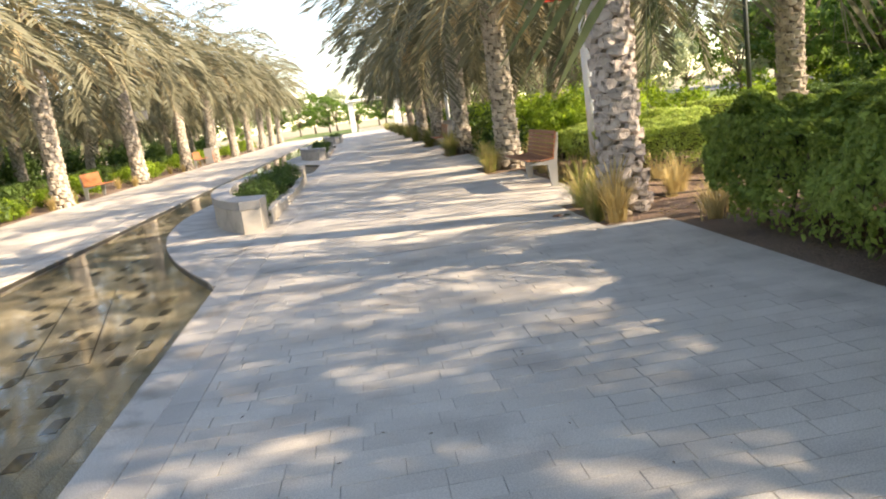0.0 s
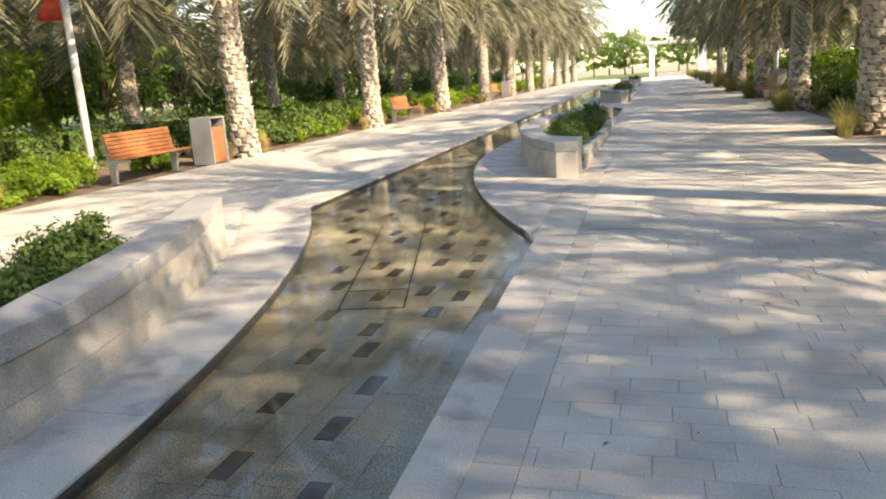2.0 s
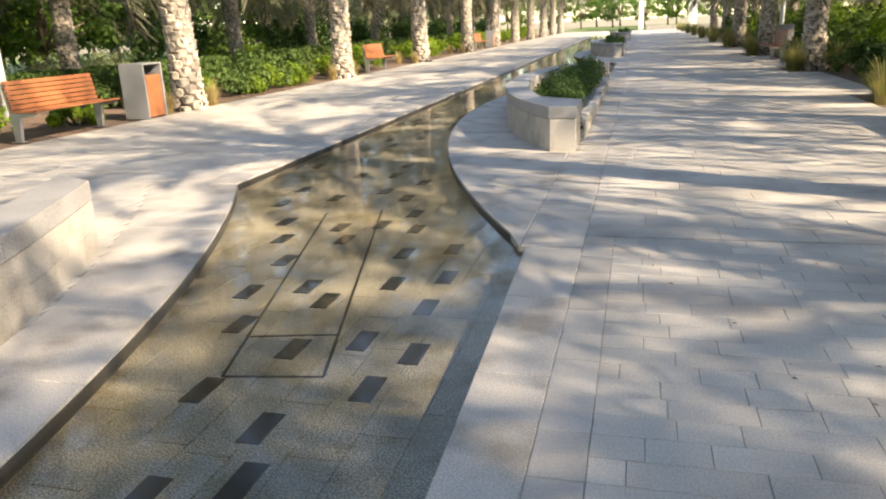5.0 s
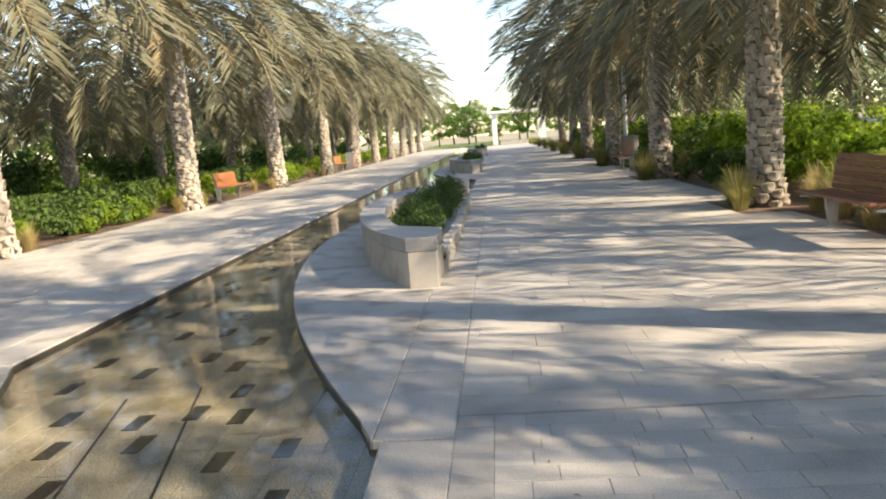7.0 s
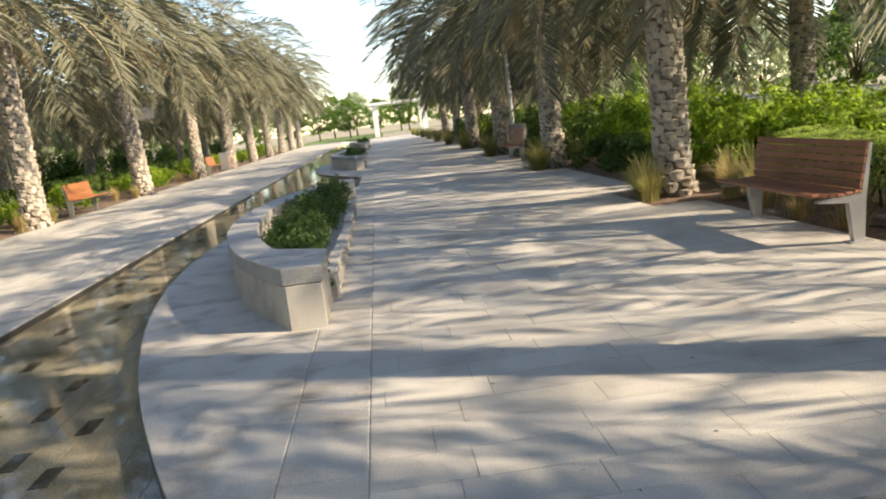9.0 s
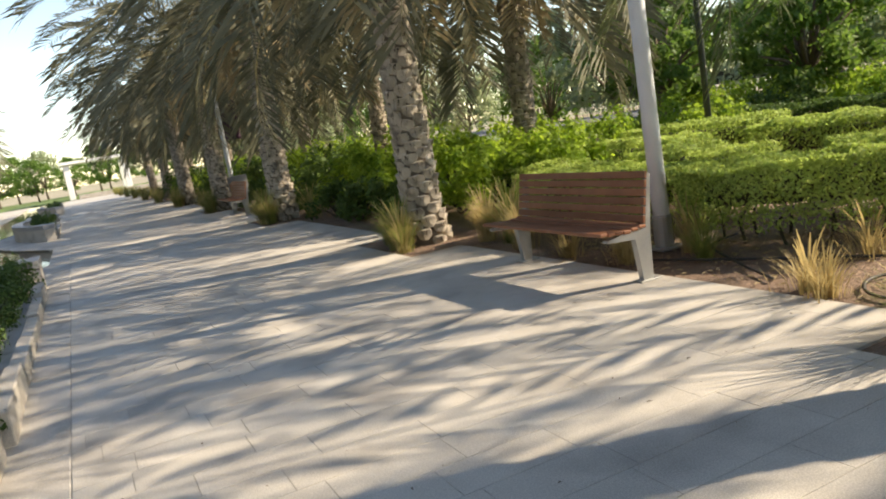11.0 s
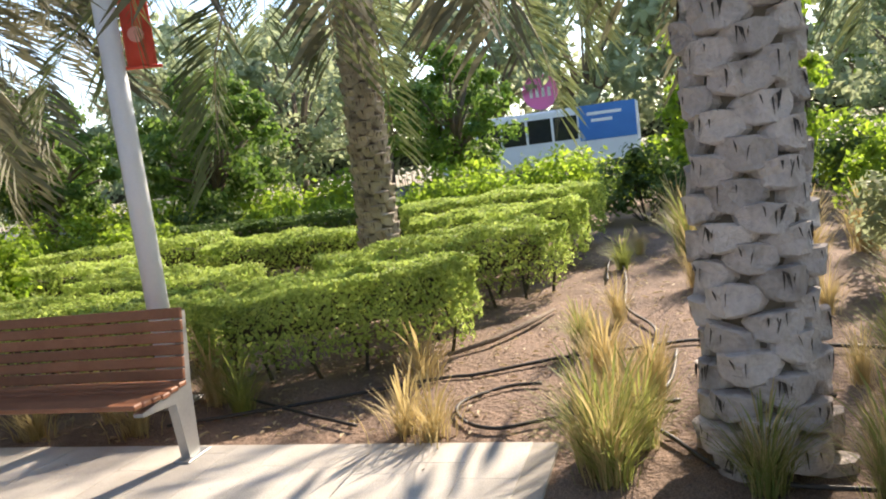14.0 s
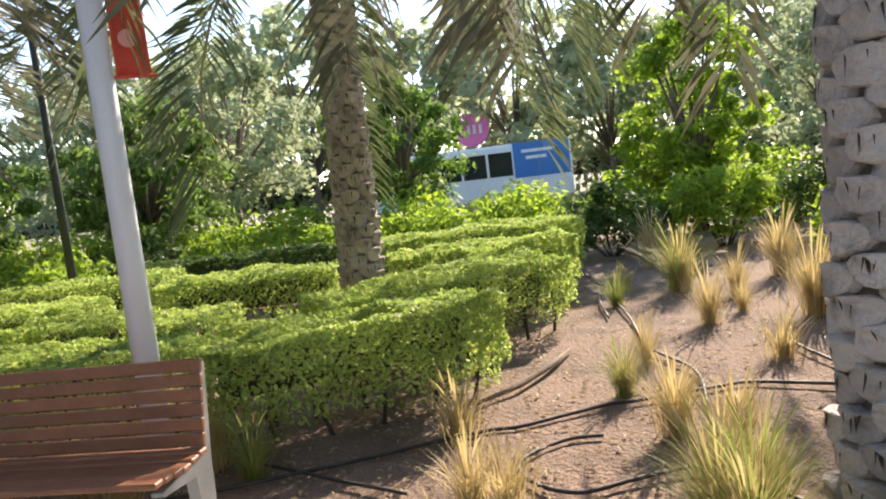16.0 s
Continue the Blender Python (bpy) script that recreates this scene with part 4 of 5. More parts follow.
for x, y, h in [(-11.7, 18.9, 0.9), (-11.7, 20.3, 0.95), (-11.8, 21.8, 1.0), (-11.8, 23.2, 0.9), (-13.2, 17.6, 0.8), (-13.2, 19.5, 0.8), (-11.9, 26.6, 0.6), (-12.2, 30.6, 0.9), (-12.0, 36.0, 0.9), (-12.0, 38.0, 0.9), (-12.0, 40.0, 0.9), (-12.0, 45.0, 1.0), (-12.0, 47.0, 1.0), (-12.1, 53.0, 1.0), (-12.1, 56.0, 1.0), (-12.1, 61.0, 1.0), (-12.1, 64.0, 1.0), (-12.1, 70.0, 1.2), (-12.1, 74.0, 1.2)]:
    shrub(x, y, 0.75, 0.9, h, 1500, 0.06, SHRUB_LEAF if y > 26 else DARK_LEAF, "leafy green shrub between the palms of the far walk", group="shrubs of the far palm row")
for k in range(7):
    hedge(-15.6, -14.7, -4 + 9 * k, 4.6 + 9 * k, 0.75, 260, 0.06, DARK_LEAF, "long dark clipped hedge behind the palms")
    shrub(-18.5 - (k % 2), 2 + 7.5 * k, 1.6, 2.6, 1.2, 1600, 0.10, HAZE_LEAF if k % 2 else SHRUB_LEAF, "pale sunlit shrub bank beyond the lawn hedge", group="shrub banks beyond the hedge")


for k in range(20):
    shrub(-18.2 - 0.7 * (k % 3), 27 + 3.2 * k, 1.2, 1.8, 2.0 + 0.3 * (k % 2), 1200, 0.13, DARK_LEAF, "tall dark green shrub behind the far palm rows", group="dark shrubs behind the palm rows")


# ---------------------------------------------------------------- trees
def tree_mesh(seed, height, spread, clear, n_clump, n_leaf, leaf):
    """Trunk and limbs, and a crown of leaf clumps on them with gaps."""
    r = np.random.default_rng(seed)
    bm = bmesh.new()
    tube(bm, [(0, 0, -0.1), (0.05, 0.02, clear * 0.5), (0.02, 0.08, clear)], [0.17, 0.13, 0.11], 9)
    P, Nn = [], []
    for i in range(n_clump):
        a = i * 2.4 + r.normal(0, 0.3)
        v = r.uniform(0, 1)
        rad = spread * math.sqrt(r.uniform(0.05, 1)) * math.sin(math.pi * (0.18 + 0.74 * v))
        c = np.array([rad * math.cos(a), rad * math.sin(a), clear * 0.8 + (height - clear * 0.8) * v])
        if i % 3 == 0:
            mid = c * np.array([0.4, 0.4, 0.0]) + np.array([0, 0, clear + (c[2] - clear) * 0.5])
            tube(bm, [(0.02, 0.06, clear * 0.9), tuple(mid), tuple(c)], [0.07, 0.045, 0.015], 5)
        d = r.normal(0, 1, (n_leaf, 3))
        d /= np.linalg.norm(d, axis=1, keepdims=True)
        sz = r.uniform(0.28, 0.62) * spread / 2.2
        P.append(c + d * sz * np.array([1, 1, 0.7]) * r.uniform(0.3, 1.1, (n_leaf, 1)))
        Nn.append(d + np.array([0, 0, 0.4]))
    v, f = leaf_quads(np.concatenate(P), np.concatenate(Nn), leaf, r, 0.6)
    tm = bpy.data.meshes.new("trunk")
    bm.to_mesh(tm)
    bm.free()
    tm.materials.append(BARK)
    tm.polygons.foreach_set("use_smooth", np.ones(len(tm.polygons), dtype=bool))
    lm = bpy.data.meshes.new("crown")
    lm.from_pydata(v.tolist(), [], f.tolist())
    return tm, lm


TREES = {}
for key, args, mat in (("round", (301, 3.9, 1.7, 1.4, 75, 110, 0.085), TREE_LEAF), ("dusty", (302, 5.6, 2.6, 2.0, 65, 90, 0.12), HAZE_LEAF), ("tall", (303, 4.4, 1.5, 0.9, 85, 130, 0.08), SHRUB_LEAF), ("far", (304, 6.5, 3.2, 1.6, 60, 44, 0.2), TREE_LEAF), ("bright", (306, 4.0, 1.9, 0.9, 80, 100, 0.09), SHRUB_LEAF), ("farhazy", (305, 7.0, 3.6, 1.8, 60, 44, 0.22), HAZE_LEAF)):
    tm_, lm_ = tree_mesh(*args)
    lm_.materials.append(mat)
    TREES[key] = (tm_, lm_)
TREE_LABELS = {"bright": "light green sunlit tree beyond the lawn hedge", "round": "small round-crowned green tree on the lawn", "dusty": "dusty grey-green tree with forked trunk", "tall": "slender green tree with a dense crown", "far": "distant broad green park tree", "farhazy": "distant green park tree with haze-paled leaves"}


def tree(x, y, key, s=1.0, rz=0.0):
    ob = empty("tree", pose(x, y, 0, 0, 0, rz) @ Matrix.Scale(s, 4))
    for nm, me in zip(("trunk", "crown"), TREES[key]):
        o = new(nm, me)
        o.parent = ob
    return tagged(ob, TREE_LABELS[key], "tree", "park trees")


tree(12.6, 18.6, "round", 0.98)
tree(18.4, 19.4, "dusty", 1.0)
tree(16.5, 14.2, "round", 1.05, 50)
tree(14.2, 7.7, "tall", 0.98)
tree(22, 2.5, "dusty", 0.95, 40)
tree(20, 24.5, "dusty", 1.0, 120)
tree(13.5, 24.0, "round", 1.1, 120)
tree(17, 28, "round", 1.2, 200)
for k, (x, y, kind_, s) in enumerate([(-20.0, 17.6, "bright", 1.25), (-21.5, 14.6, "bright", 1.2), (-22.5, 20.6, "bright", 1.35), (-20.5, 11.0, "round", 1.2), (-23.5, 25.0, "bright", 1.25), (-24.0, 29.5, "round", 1.3)]):
    tree(x, y, kind_, s, 47 * k)
for k, (x, y, s) in enumerate([(34.0, 3.0, 1.3), (35.5, 8.0, 1.2), (34.5, 12.5, 1.45), (36.0, 17.5, 1.35), (34.0, 22.5, 1.5), (35.5, 28.0, 1.4), (34.5, 33.5, 1.5), (36.5, -3.0, 1.4)]):
    tree(x, y, "farhazy", s, 63 * k)
r_ = np.random.default_rng(77)
for k in range(26):
    tree(39 + float(r_.uniform(0, 9)), -25 + 4.2 * k, "farhazy" if k % 3 else "far", float(r_.uniform(0.8, 1.15)), 40 * k)
for k in range(14):
    tree(12.5 + float(r_.uniform(0, 9)), 30 + 4.5 * k, "far" if k % 2 else "farhazy", float(r_.uniform(0.6, 0.85)), 33 * k)
for k in range(17):
    tree(-27 - float(r_.uniform(0, 9)), -12 + 7 * k, "far" if k % 2 else "farhazy", float(r_.uniform(0.75, 1.0)), 57 * k)
for k, (x, y) in enumerate([(-19.5, 12.5), (-21, 17.5), (-20, 23.5), (-22, 31), (-21, 40), (-22, 52)]):
    tree(x, y, "dusty" if k % 2 else "far", 0.72, 71 * k)
for k in range(15):
    tree(-34 + 6 * k + float(r_.uniform(-2, 2)), 128 + float(r_.uniform(0, 14)), "farhazy" if k % 2 else "far", float(r_.uniform(0.8, 1.1)), 29 * k)
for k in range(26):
    tree(-25 - float(r_.uniform(0, 13)), 30 + 3.9 * k, "far" if k % 3 else "farhazy", float(r_.uniform(0.7, 0.95)), 31 * k)
for k in range(12):
    tree(-20 + 4.6 * k, 116 + float(r_.uniform(0, 8)), "far", float(r_.uniform(0.75, 0.95)), 43 * k)
for k in range(9):
    tree(-30 + 7 * k, -26 - float(r_.uniform(0, 6)), "far", 1.0, 61 * k)


# ---------------------------------------------------------------- posts and banners
def lamp_post(x, y, h, r, material, label, collar=True):
    ob = empty("lamp_post", pose(x, y, 0))
    bm = bmesh.new()
    tube(bm, [(0, 0, -0.02), (0, 0, h * 0.5), (0, 0, h)], [r, r * 0.93, r * 0.85], 14)
    part("pole", bm, material, ob, smooth=True)
    if collar:
        bm = bmesh.new()
        tube(bm, [(0, 0, -0.02), (0, 0, 0.30), (0, 0, 0.32)], [r * 1.12, r * 1.12, r * 1.03], 14)
        part("base_sleeve", bm, GREY_METAL, ob)
        part("base_plate", boxed((0, 0, 0.0), (r * 3.6, r * 3.6, 0.02), 0.003), GREY_METAL, ob)
    bm = bmesh.new()
    tube(bm, [(0, 0, h), (0, 0, h + 0.06), (0, 0, h + 0.10), (0, 0, h + 0.34), (0, 0, h + 0.38)], [r * 0.7, r * 1.0, r * 1.35, r * 1.35, r * 0.5], 14)
    part("lantern", bm, GREY_METAL, ob)
    return tagged(ob, label, "lamp post")


def banner(x, y, z0, z1, w, rz, material, emblem):
    """A cloth strip hung between two short arms."""
    ob = empty("banner", pose(x, y, 0, 0, 0, rz))
    vs, fs = [], []
    nx, nz = 7, 14
    for j in range(nz + 1):
        for i in range(nx + 1):
            u, v = i / nx, j / nz
            vs.append((0.09 + w * u, 0.018 * math.sin(5 * u + 2.2 * v) + 0.012 * math.sin(7 * v), z0 + (z1 - z0) * v))
    for j in range(nz):
        for i in range(nx):
            a = j * (nx + 1) + i
            fs.append((a, a + 1, a + nx + 2, a + nx + 1))
    cloth = link_mesh("cloth", vs, fs, material, ob, smooth=True)
    sol = cloth.modifiers.new("thick", "SOLIDIFY")
    sol.thickness = 0.004
    for z in (z0 - 0.01, z1 + 0.01):
        bm = bmesh.new()
        tube(bm, [(0.05, 0, z), (0.12 + w, 0, z)], [0.012, 0.012], 8)
        part("arm", bm, material if z < z1 else STEEL, ob)
    if emblem:
        bm = bmesh.new()
        for s in (-1, 1):
            bmesh.ops.create_circle(bm, cap_ends=True, radius=0.055, segments=20, matrix=pose(0.09 + w * 0.45, -0.045 * s, z0 + 0.21, 90 * s))
        part("round_emblem", bm, EMBLEM, ob, "pale pink round printed emblem")
    return tagged(ob, "red cloth banner hung from the grey lamp post" if emblem else "cloth banner hung from a post", "banner")


lamp_post(2.85, 12.9, 5.2, 0.082, POST, "tall pale grey lamp post with two red banners")
banner(2.85, 12.9, 2.46, 4.3, 0.20, -57, BANNER, True)
banner(2.85, 12.9, 2.98, 4.3, 0.50, 180, BANNER, False)
lamp_post(8.0, 17.15, 5.0, 0.06, POST_DARK, "thin dark green lamp post among the hedges")
lamp_post(-13.8, 15.2, 5.2, 0.09, WHITE, "tall white lamp post beside the orange bench")
banner(-13.8, 15.2, 3.2, 4.6, 0.5, 200, BANNER, False)
lamp_post(2.72, 33.0, 5.2, 0.082, POST, "pale grey lamp post with dark banners")
banner(2.72, 33.0, 2.15, 3.5, 0.5, 0, BANNER_DARK, False)
banner(2.72, 33.0, 2.6, 3.7, 0.4, 180, BANNER_DARK, False)
lamp_post(-11.3, 35.4, 5.0, 0.07, POST, "pale grey post with a small sign")
sign = empty("sign", pose(-10.9, 35.4, 0))
part("panel", boxed((0, 0, 2.95), (0.9, 0.04, 0.42), 0.004), GREY_METAL, sign)
bm = bmesh.new()
tube(bm, [(-0.4, 0, 2.95), (0.0, 0, 2.95)], [0.02, 0.02], 8)
part("bracket", bm, STEEL, sign)
tagged(sign, "plain grey rectangular sign on a post", "sign")


# ---------------------------------------------------------------- bins, uplight, hoses
def bin_(x, y, rz):
    ob = empty("litter_bin", pose(x, y, 0, 0, 0, rz))
    for sx in (-1, 1):
        part("side_panel", boxed((0, sx * 0.26, 0.49), (0.50, 0.035, 0.98), 0.006), GREY_METAL, ob)
    part("top", boxed((0, 0, 0.965), (0.50, 0.48, 0.03), 0.005), GREY_METAL, ob)
    part("front_panel", boxed((0.20, 0, 0.40), (0.03, 0.476, 0.74), 0.005), WOOD_L, ob, "orange-brown wooden front")
    part("back_panel", boxed((-0.22, 0, 0.48), (0.03, 0.476, 0.93), 0.005), GREY_METAL, ob)
    part("liner", boxed((0, 0, 0.40), (0.36, 0.40, 0.78), 0.02), BLACK, ob)
    return tagged(ob, "grey metal litter bin with an orange wooden front", "litter bin")


bin_(-10.85, 15.35, 0)
bin_(-10.95, 49.6, 0)
bin_(2.5, 31.0, 180)

up = empty("ground_light", pose(1.18, 9.08, 0))
bm = bmesh.new()
for rr, zz in (((0.15, 0.115), 0.006),):
    ring_o = [bm.verts.new((rr[0] * math.cos(a * math.pi / 14), rr[0] * math.sin(a * math.pi / 14), 0.001)) for a in range(28)]
    ring_m = [bm.verts.new(((rr[0] - 0.008) * math.cos(a * math.pi / 14), (rr[0] - 0.008) * math.sin(a * math.pi / 14), zz)) for a in range(28)]
    ring_i = [bm.verts.new((rr[1] * math.cos(a * math.pi / 14), rr[1] * math.sin(a * math.pi / 14), zz)) for a in range(28)]
    for a in range(28):
        b = (a + 1) % 28
        bm.faces.new((ring_o[a], ring_o[b], ring_m[b], ring_m[a]))
        bm.faces.new((ring_m[a], ring_m[b], ring_i[b], ring_i[a]))
part("rim", bm, GREY_METAL, up)
bm = bmesh.new()
bmesh.ops.create_cone(bm, cap_ends=True, radius1=0.114, radius2=0.114, depth=0.004, segments=28, matrix=pose(0, 0, 0.003))
part("lens", bm, GLASS_DARK, up, "dark glass lens")
for k in range(6):
    a = k * math.pi / 3
    bm = bmesh.new()
    bmesh.ops.create_cone(bm, cap_ends=True, radius1=0.006, radius2=0.006, depth=0.003, segments=8, matrix=pose(0.131 * math.cos(a), 0.131 * math.sin(a), 0.0075))
    part("screw", bm, STEEL, up)
tagged(up, "round metal-rimmed light sunk into the paving", "ground light")


def hose(pts, r, label="black irrigation hose lying on sandy soil"):
    line = smooth_line([(x, y, 0.006 + r * 0.5) for x, y in pts], 6)
    bm = bmesh.new()
    tube(bm, [tuple(p) for p in line], [r] * len(line), 7)
    ob = part("hose", bm, BLACK, smooth=True)
    return tagged(ob, label, "hose", "irrigation hoses")


hose([(2.35, 12.6), (2.7, 11.8), (3.14, 10.95), (3.21, 10.67), (3.39, 10.36), (3.53, 10.11), (3.6, 9.84), (3.75, 9.42), (3.82, 9.16), (3.72, 8.83), (3.58, 8.43), (3.4, 7.9)], 0.013)
hose([(2.98, 10.16), (2.95, 10.36), (2.78, 10.55), (2.62, 10.63), (2.44, 10.59), (2.28, 10.46), (2.22, 10.29), (2.31, 10.1), (2.4, 9.92), (2.5, 9.65), (2.6, 9.3)], 0.012)
hose([(3.6, 9.3), (2.95, 9.35), (2.4, 9.5), (2.0, 9.32), (1.72, 9.16), (1.55, 8.9), (1.5, 8.5)], 0.012)
hose([(7.4, 9.85), (6.2, 9.75), (5.0, 9.7), (4.2, 9.45), (3.4, 9.5)], 0.012)
hose([(9.6, 10.2), (8.4, 9.9), (7.4, 10.0), (6.3, 9.95)], 0.012)
hose([(3.5, 12.6), (3.0, 12.45), (2.6, 11.8), (2.3, 11.2)], 0.011)
hose([(5.6, 8.4), (4.8, 8.6), (4.0, 8.5), (3.2, 8.7), (2.6, 8.5)], 0.012)
bm = bmesh.new()
bmesh.ops.create_icosphere(bm, subdivisions=2, radius=0.075)
for v in bm.verts:
    k_ = 1 + 0.35 * noise.noise(v.co * 14)
    v.co = Vector((v.co.x * k_ * 1.2, v.co.y * k_ * 0.85, v.co.z * k_ * 0.6 + 0.02))
stone = part("stone", bm, WHITE)
stone.location = (2.96, 8.73, 0)
tagged(stone, "pale broken stone lying on the sandy soil", "stone")
bm = bmesh.new()
tube(bm, [(5.05, 10.35, 0.02), (4.55, 10.5, 0.03), (4.05, 10.72, 0.03), (3.7, 11.0, 0.02)], [0.016, 0.026, 0.024, 0.014], 7)
stick = part("dead_branch", bm, BARK, smooth=True)
tagged(stick, "dry dead branch lying on the sandy soil", "branch")
r_ = np.random.default_rng(5)
vs, fs = [], []
for k in range(2600):
    x, y = r_.uniform(2.1, 9.0), r_.uniform(8.2, 14.0)
    s, a = r_.uniform(0.012, 0.04), r_.uniform(0, 6.28)
    b = len(vs)
    z = 0.004 - 0.008
    vs += [(x + s * math.cos(a), y + s * math.sin(a), z), (x - 0.4 * s * math.sin(a), y + 0.4 * s * math.cos(a), z + 0.012), (x - s * math.cos(a), y - s * math.sin(a), z + 0.004), (x + 0.4 * s * math.sin(a), y - 0.4 * s * math.cos(a), z + 0.012)]
    fs.append((b, b + 1, b + 2, b + 3))
litter = link_mesh("leaf_litter", vs, fs, FROND_DRY)
tagged(litter, "dry fallen leaves scattered over the soil", "leaf litter", kind="stuff")

vs, fs = [], []
for k in range(170):
    x, y = r_.uniform(-2.3, 2.0), r_.uniform(1.5, 16)
    s, a = r_.uniform(0.006, 0.02), r_.uniform(0, 6.28)
    b = len(vs)
    vs += [(x + s * math.cos(a), y + s * math.sin(a), 0.002), (x - 0.35 * s * math.sin(a), y + 0.35 * s * math.cos(a), 0.007), (x - s * math.cos(a), y - s * math.sin(a), 0.003), (x + 0.35 * s * math.sin(a), y - 0.35 * s * math.cos(a), 0.006)]
    fs.append((b, b + 1, b + 2, b + 3))
specks = link_mesh("fallen_leaf_litter", vs, fs, BARK)
tagged(specks, "small dark dry leaf bits scattered on the pavers", "leaf litter", kind="stuff")

# ---------------------------------------------------------------- parked minibus and round sign
bus = empty("minibus", pose(28.9, 13.2, 0.02))
part("body", boxed((0, 0.75, 1.52), (2.1, 7.9, 2.2), 0.14, None, 3), WHITE, bus)
part("rear_panel", boxed((-1.062, -2.05, 1.95), (0.02, 2.15, 1.34), 0.004), BLUE, bus, "blue advertising panel")
for k in range(2):
    part("lettering_bar", boxed((-1.076, -1.95 + 0.1 * k, 2.28 - 0.26 * k), (0.006, 1.3 - 0.5 * k, 0.12)), WHITE, bus)
for k in range(5):
    w = part("window", boxed((-1.058, -0.45 + 1.02 * k, 1.86), (0.02, 0.92, 0.92), 0.01), GLASS_DARK, bus)
for sy in (-2.0, 3.4):
    for sx in (-0.9, 0.9):
        bm = bmesh.new()
        bmesh.ops.create_cone(bm, cap_ends=True, radius1=0.42, radius2=0.42, depth=0.26, segments=24, matrix=pose(sx, sy, 0.42, 0, 90, 0))
        part("wheel", bm, BLACK, bus)
tagged(bus, "white minibus with dark windows and a blue rear panel", "minibus")

rs = empty("round_sign", pose(33.5, 14.4, 0, 0, 0, 90))
bm = bmesh.new()
bmesh.ops.create_cone(bm, cap_ends=True, radius1=0.82, radius2=0.82, depth=0.16, segments=36, matrix=pose(0, 0, 3.75, 90))
part("disc", bm, PINK, rs)
for k in range(4):
    part("letter_bar", boxed((-0.42 + 0.28 * k, 0.09, 3.72), (0.14, 0.03, 0.42), 0.004), WHITE, rs)
bm = bmesh.new()
tube(bm, [(0, 0, -0.05), (0, 0, 2.95)], [0.07, 0.07], 10)
part("pole", bm, GREY_METAL, rs)
tagged(rs, "round pink sign with pale lettering on a pole", "sign")

# shade roof at the end of the walk
per = empty("pergola", pose(0.8, 96, 0))
part("roof", boxed((0, 3, 3.85), (7.0, 7.0, 0.30), 0.03), WHITE, per)
for sx in (-2.9, 2.9):
    for sy in (0.2, 5.8):
        part("column", boxed((sx, sy, 1.8), (0.6, 0.6, 3.68), 0.02), WHITE, per)
tagged(per, "white flat-roofed shade structure at the end of the walk", "shade structure")
wall_low = empty("low_wall", pose(3.0, 92.5, 0))
part("wall_body", boxed((0, 0, 0.2), (9.0, 0.4, 0.44), 0.02), GRANITE, wall_low)
tagged(wall_low, "low pale wall before the far lawn", "wall")


# ---------------------------------------------------------------- pieces of the pool floor
def piece_mesh(name, w, d, h, bevel, material):
    """A small slab with chamfered upper edges, its top at z = 0."""
    me = bpy.data.meshes.new(name)
    a, b = w / 2, d / 2
    c, e = a - bevel, b - bevel
    me.from_pydata([(-a, -b, -h), (a, -b, -h), (a, b, -h), (-a, b, -h), (-a, -b, -bevel), (a, -b, -bevel), (a, b, -bevel), (-a, b, -bevel), (-c, -e, 0), (c, -e, 0), (c, e, 0), (-c, e, 0)], [],
                   [(0, 1, 5, 4), (1, 2, 6, 5), (2, 3, 7, 6), (3, 0, 4, 7), (4, 5, 9, 8), (5, 6, 10, 9), (6, 7, 11, 10), (7, 4, 8, 11), (8, 9, 10, 11)])
    me.materials.append(material)
    return me


def joined(name, rects, z, h, bevel, material, parent, label, cat):
    """Many slabs (x0, x1, y0, y1) as one mesh."""
    vs, fs = [], []
    for x0, x1, y0, y1 in rects:
        n = len(vs)
        c = bevel
        vs += [(x0, y0, z - h), (x1, y0, z - h), (x1, y1, z - h), (x0, y1, z - h), (x0 + c, y0 + c, z), (x1 - c, y0 + c, z), (x1 - c, y1 - c, z), (x0 + c, y1 - c, z)]
        fs += [(n, n + 1, n + 5, n + 4), (n + 1, n + 2, n + 6, n + 5), (n + 2, n + 3, n + 7, n + 6), (n + 3, n, n + 4, n + 7), (n + 4, n + 5, n + 6, n + 7)]
    ob = link_mesh(name, vs, fs, material, parent, label)
    return tagged(ob, label, "", kind="stuff")


DARKS = [(-3.07, 3.74), (-3.33, 3.46), (-3.54, 3.93), (-3.22, 4.33), (-3.65, 4.56), (-3.22, 4.84), (-3.76, 5.21), (-3.56, 5.72), (-3.45, 5.36), (-3.99, 5.98), (-3.77, 6.47), (-3.45, 6.62), (-3.14, 6.51), (-3.24, 6.12), (-3.25, 7.13), (-4.21, 6.73), (-3.88, 7.15), (-3.57, 7.5), (-3.69, 8.13), (-3.36, 8.27), (-3.26, 7.66), (-4.43, 7.23), (-4.09, 7.37), (-4.49, 7.87), (-4.26, 8.42), (-4.43, 8.76), (-4.11, 8.88), (-3.79, 8.78), (-4.76, 8.39), (-4.97, 8.89), (-3.94, 9.26), (-4.19, 9.84), (-4.22, 10.54), (-4.49, 10.12), (-4.88, 9.79), (-5.32, 9.52), (-5.37, 10.14), (-5.03, 10.88), (-4.64, 10.9)]
r_ = np.random.default_rng(9)
tries = 0
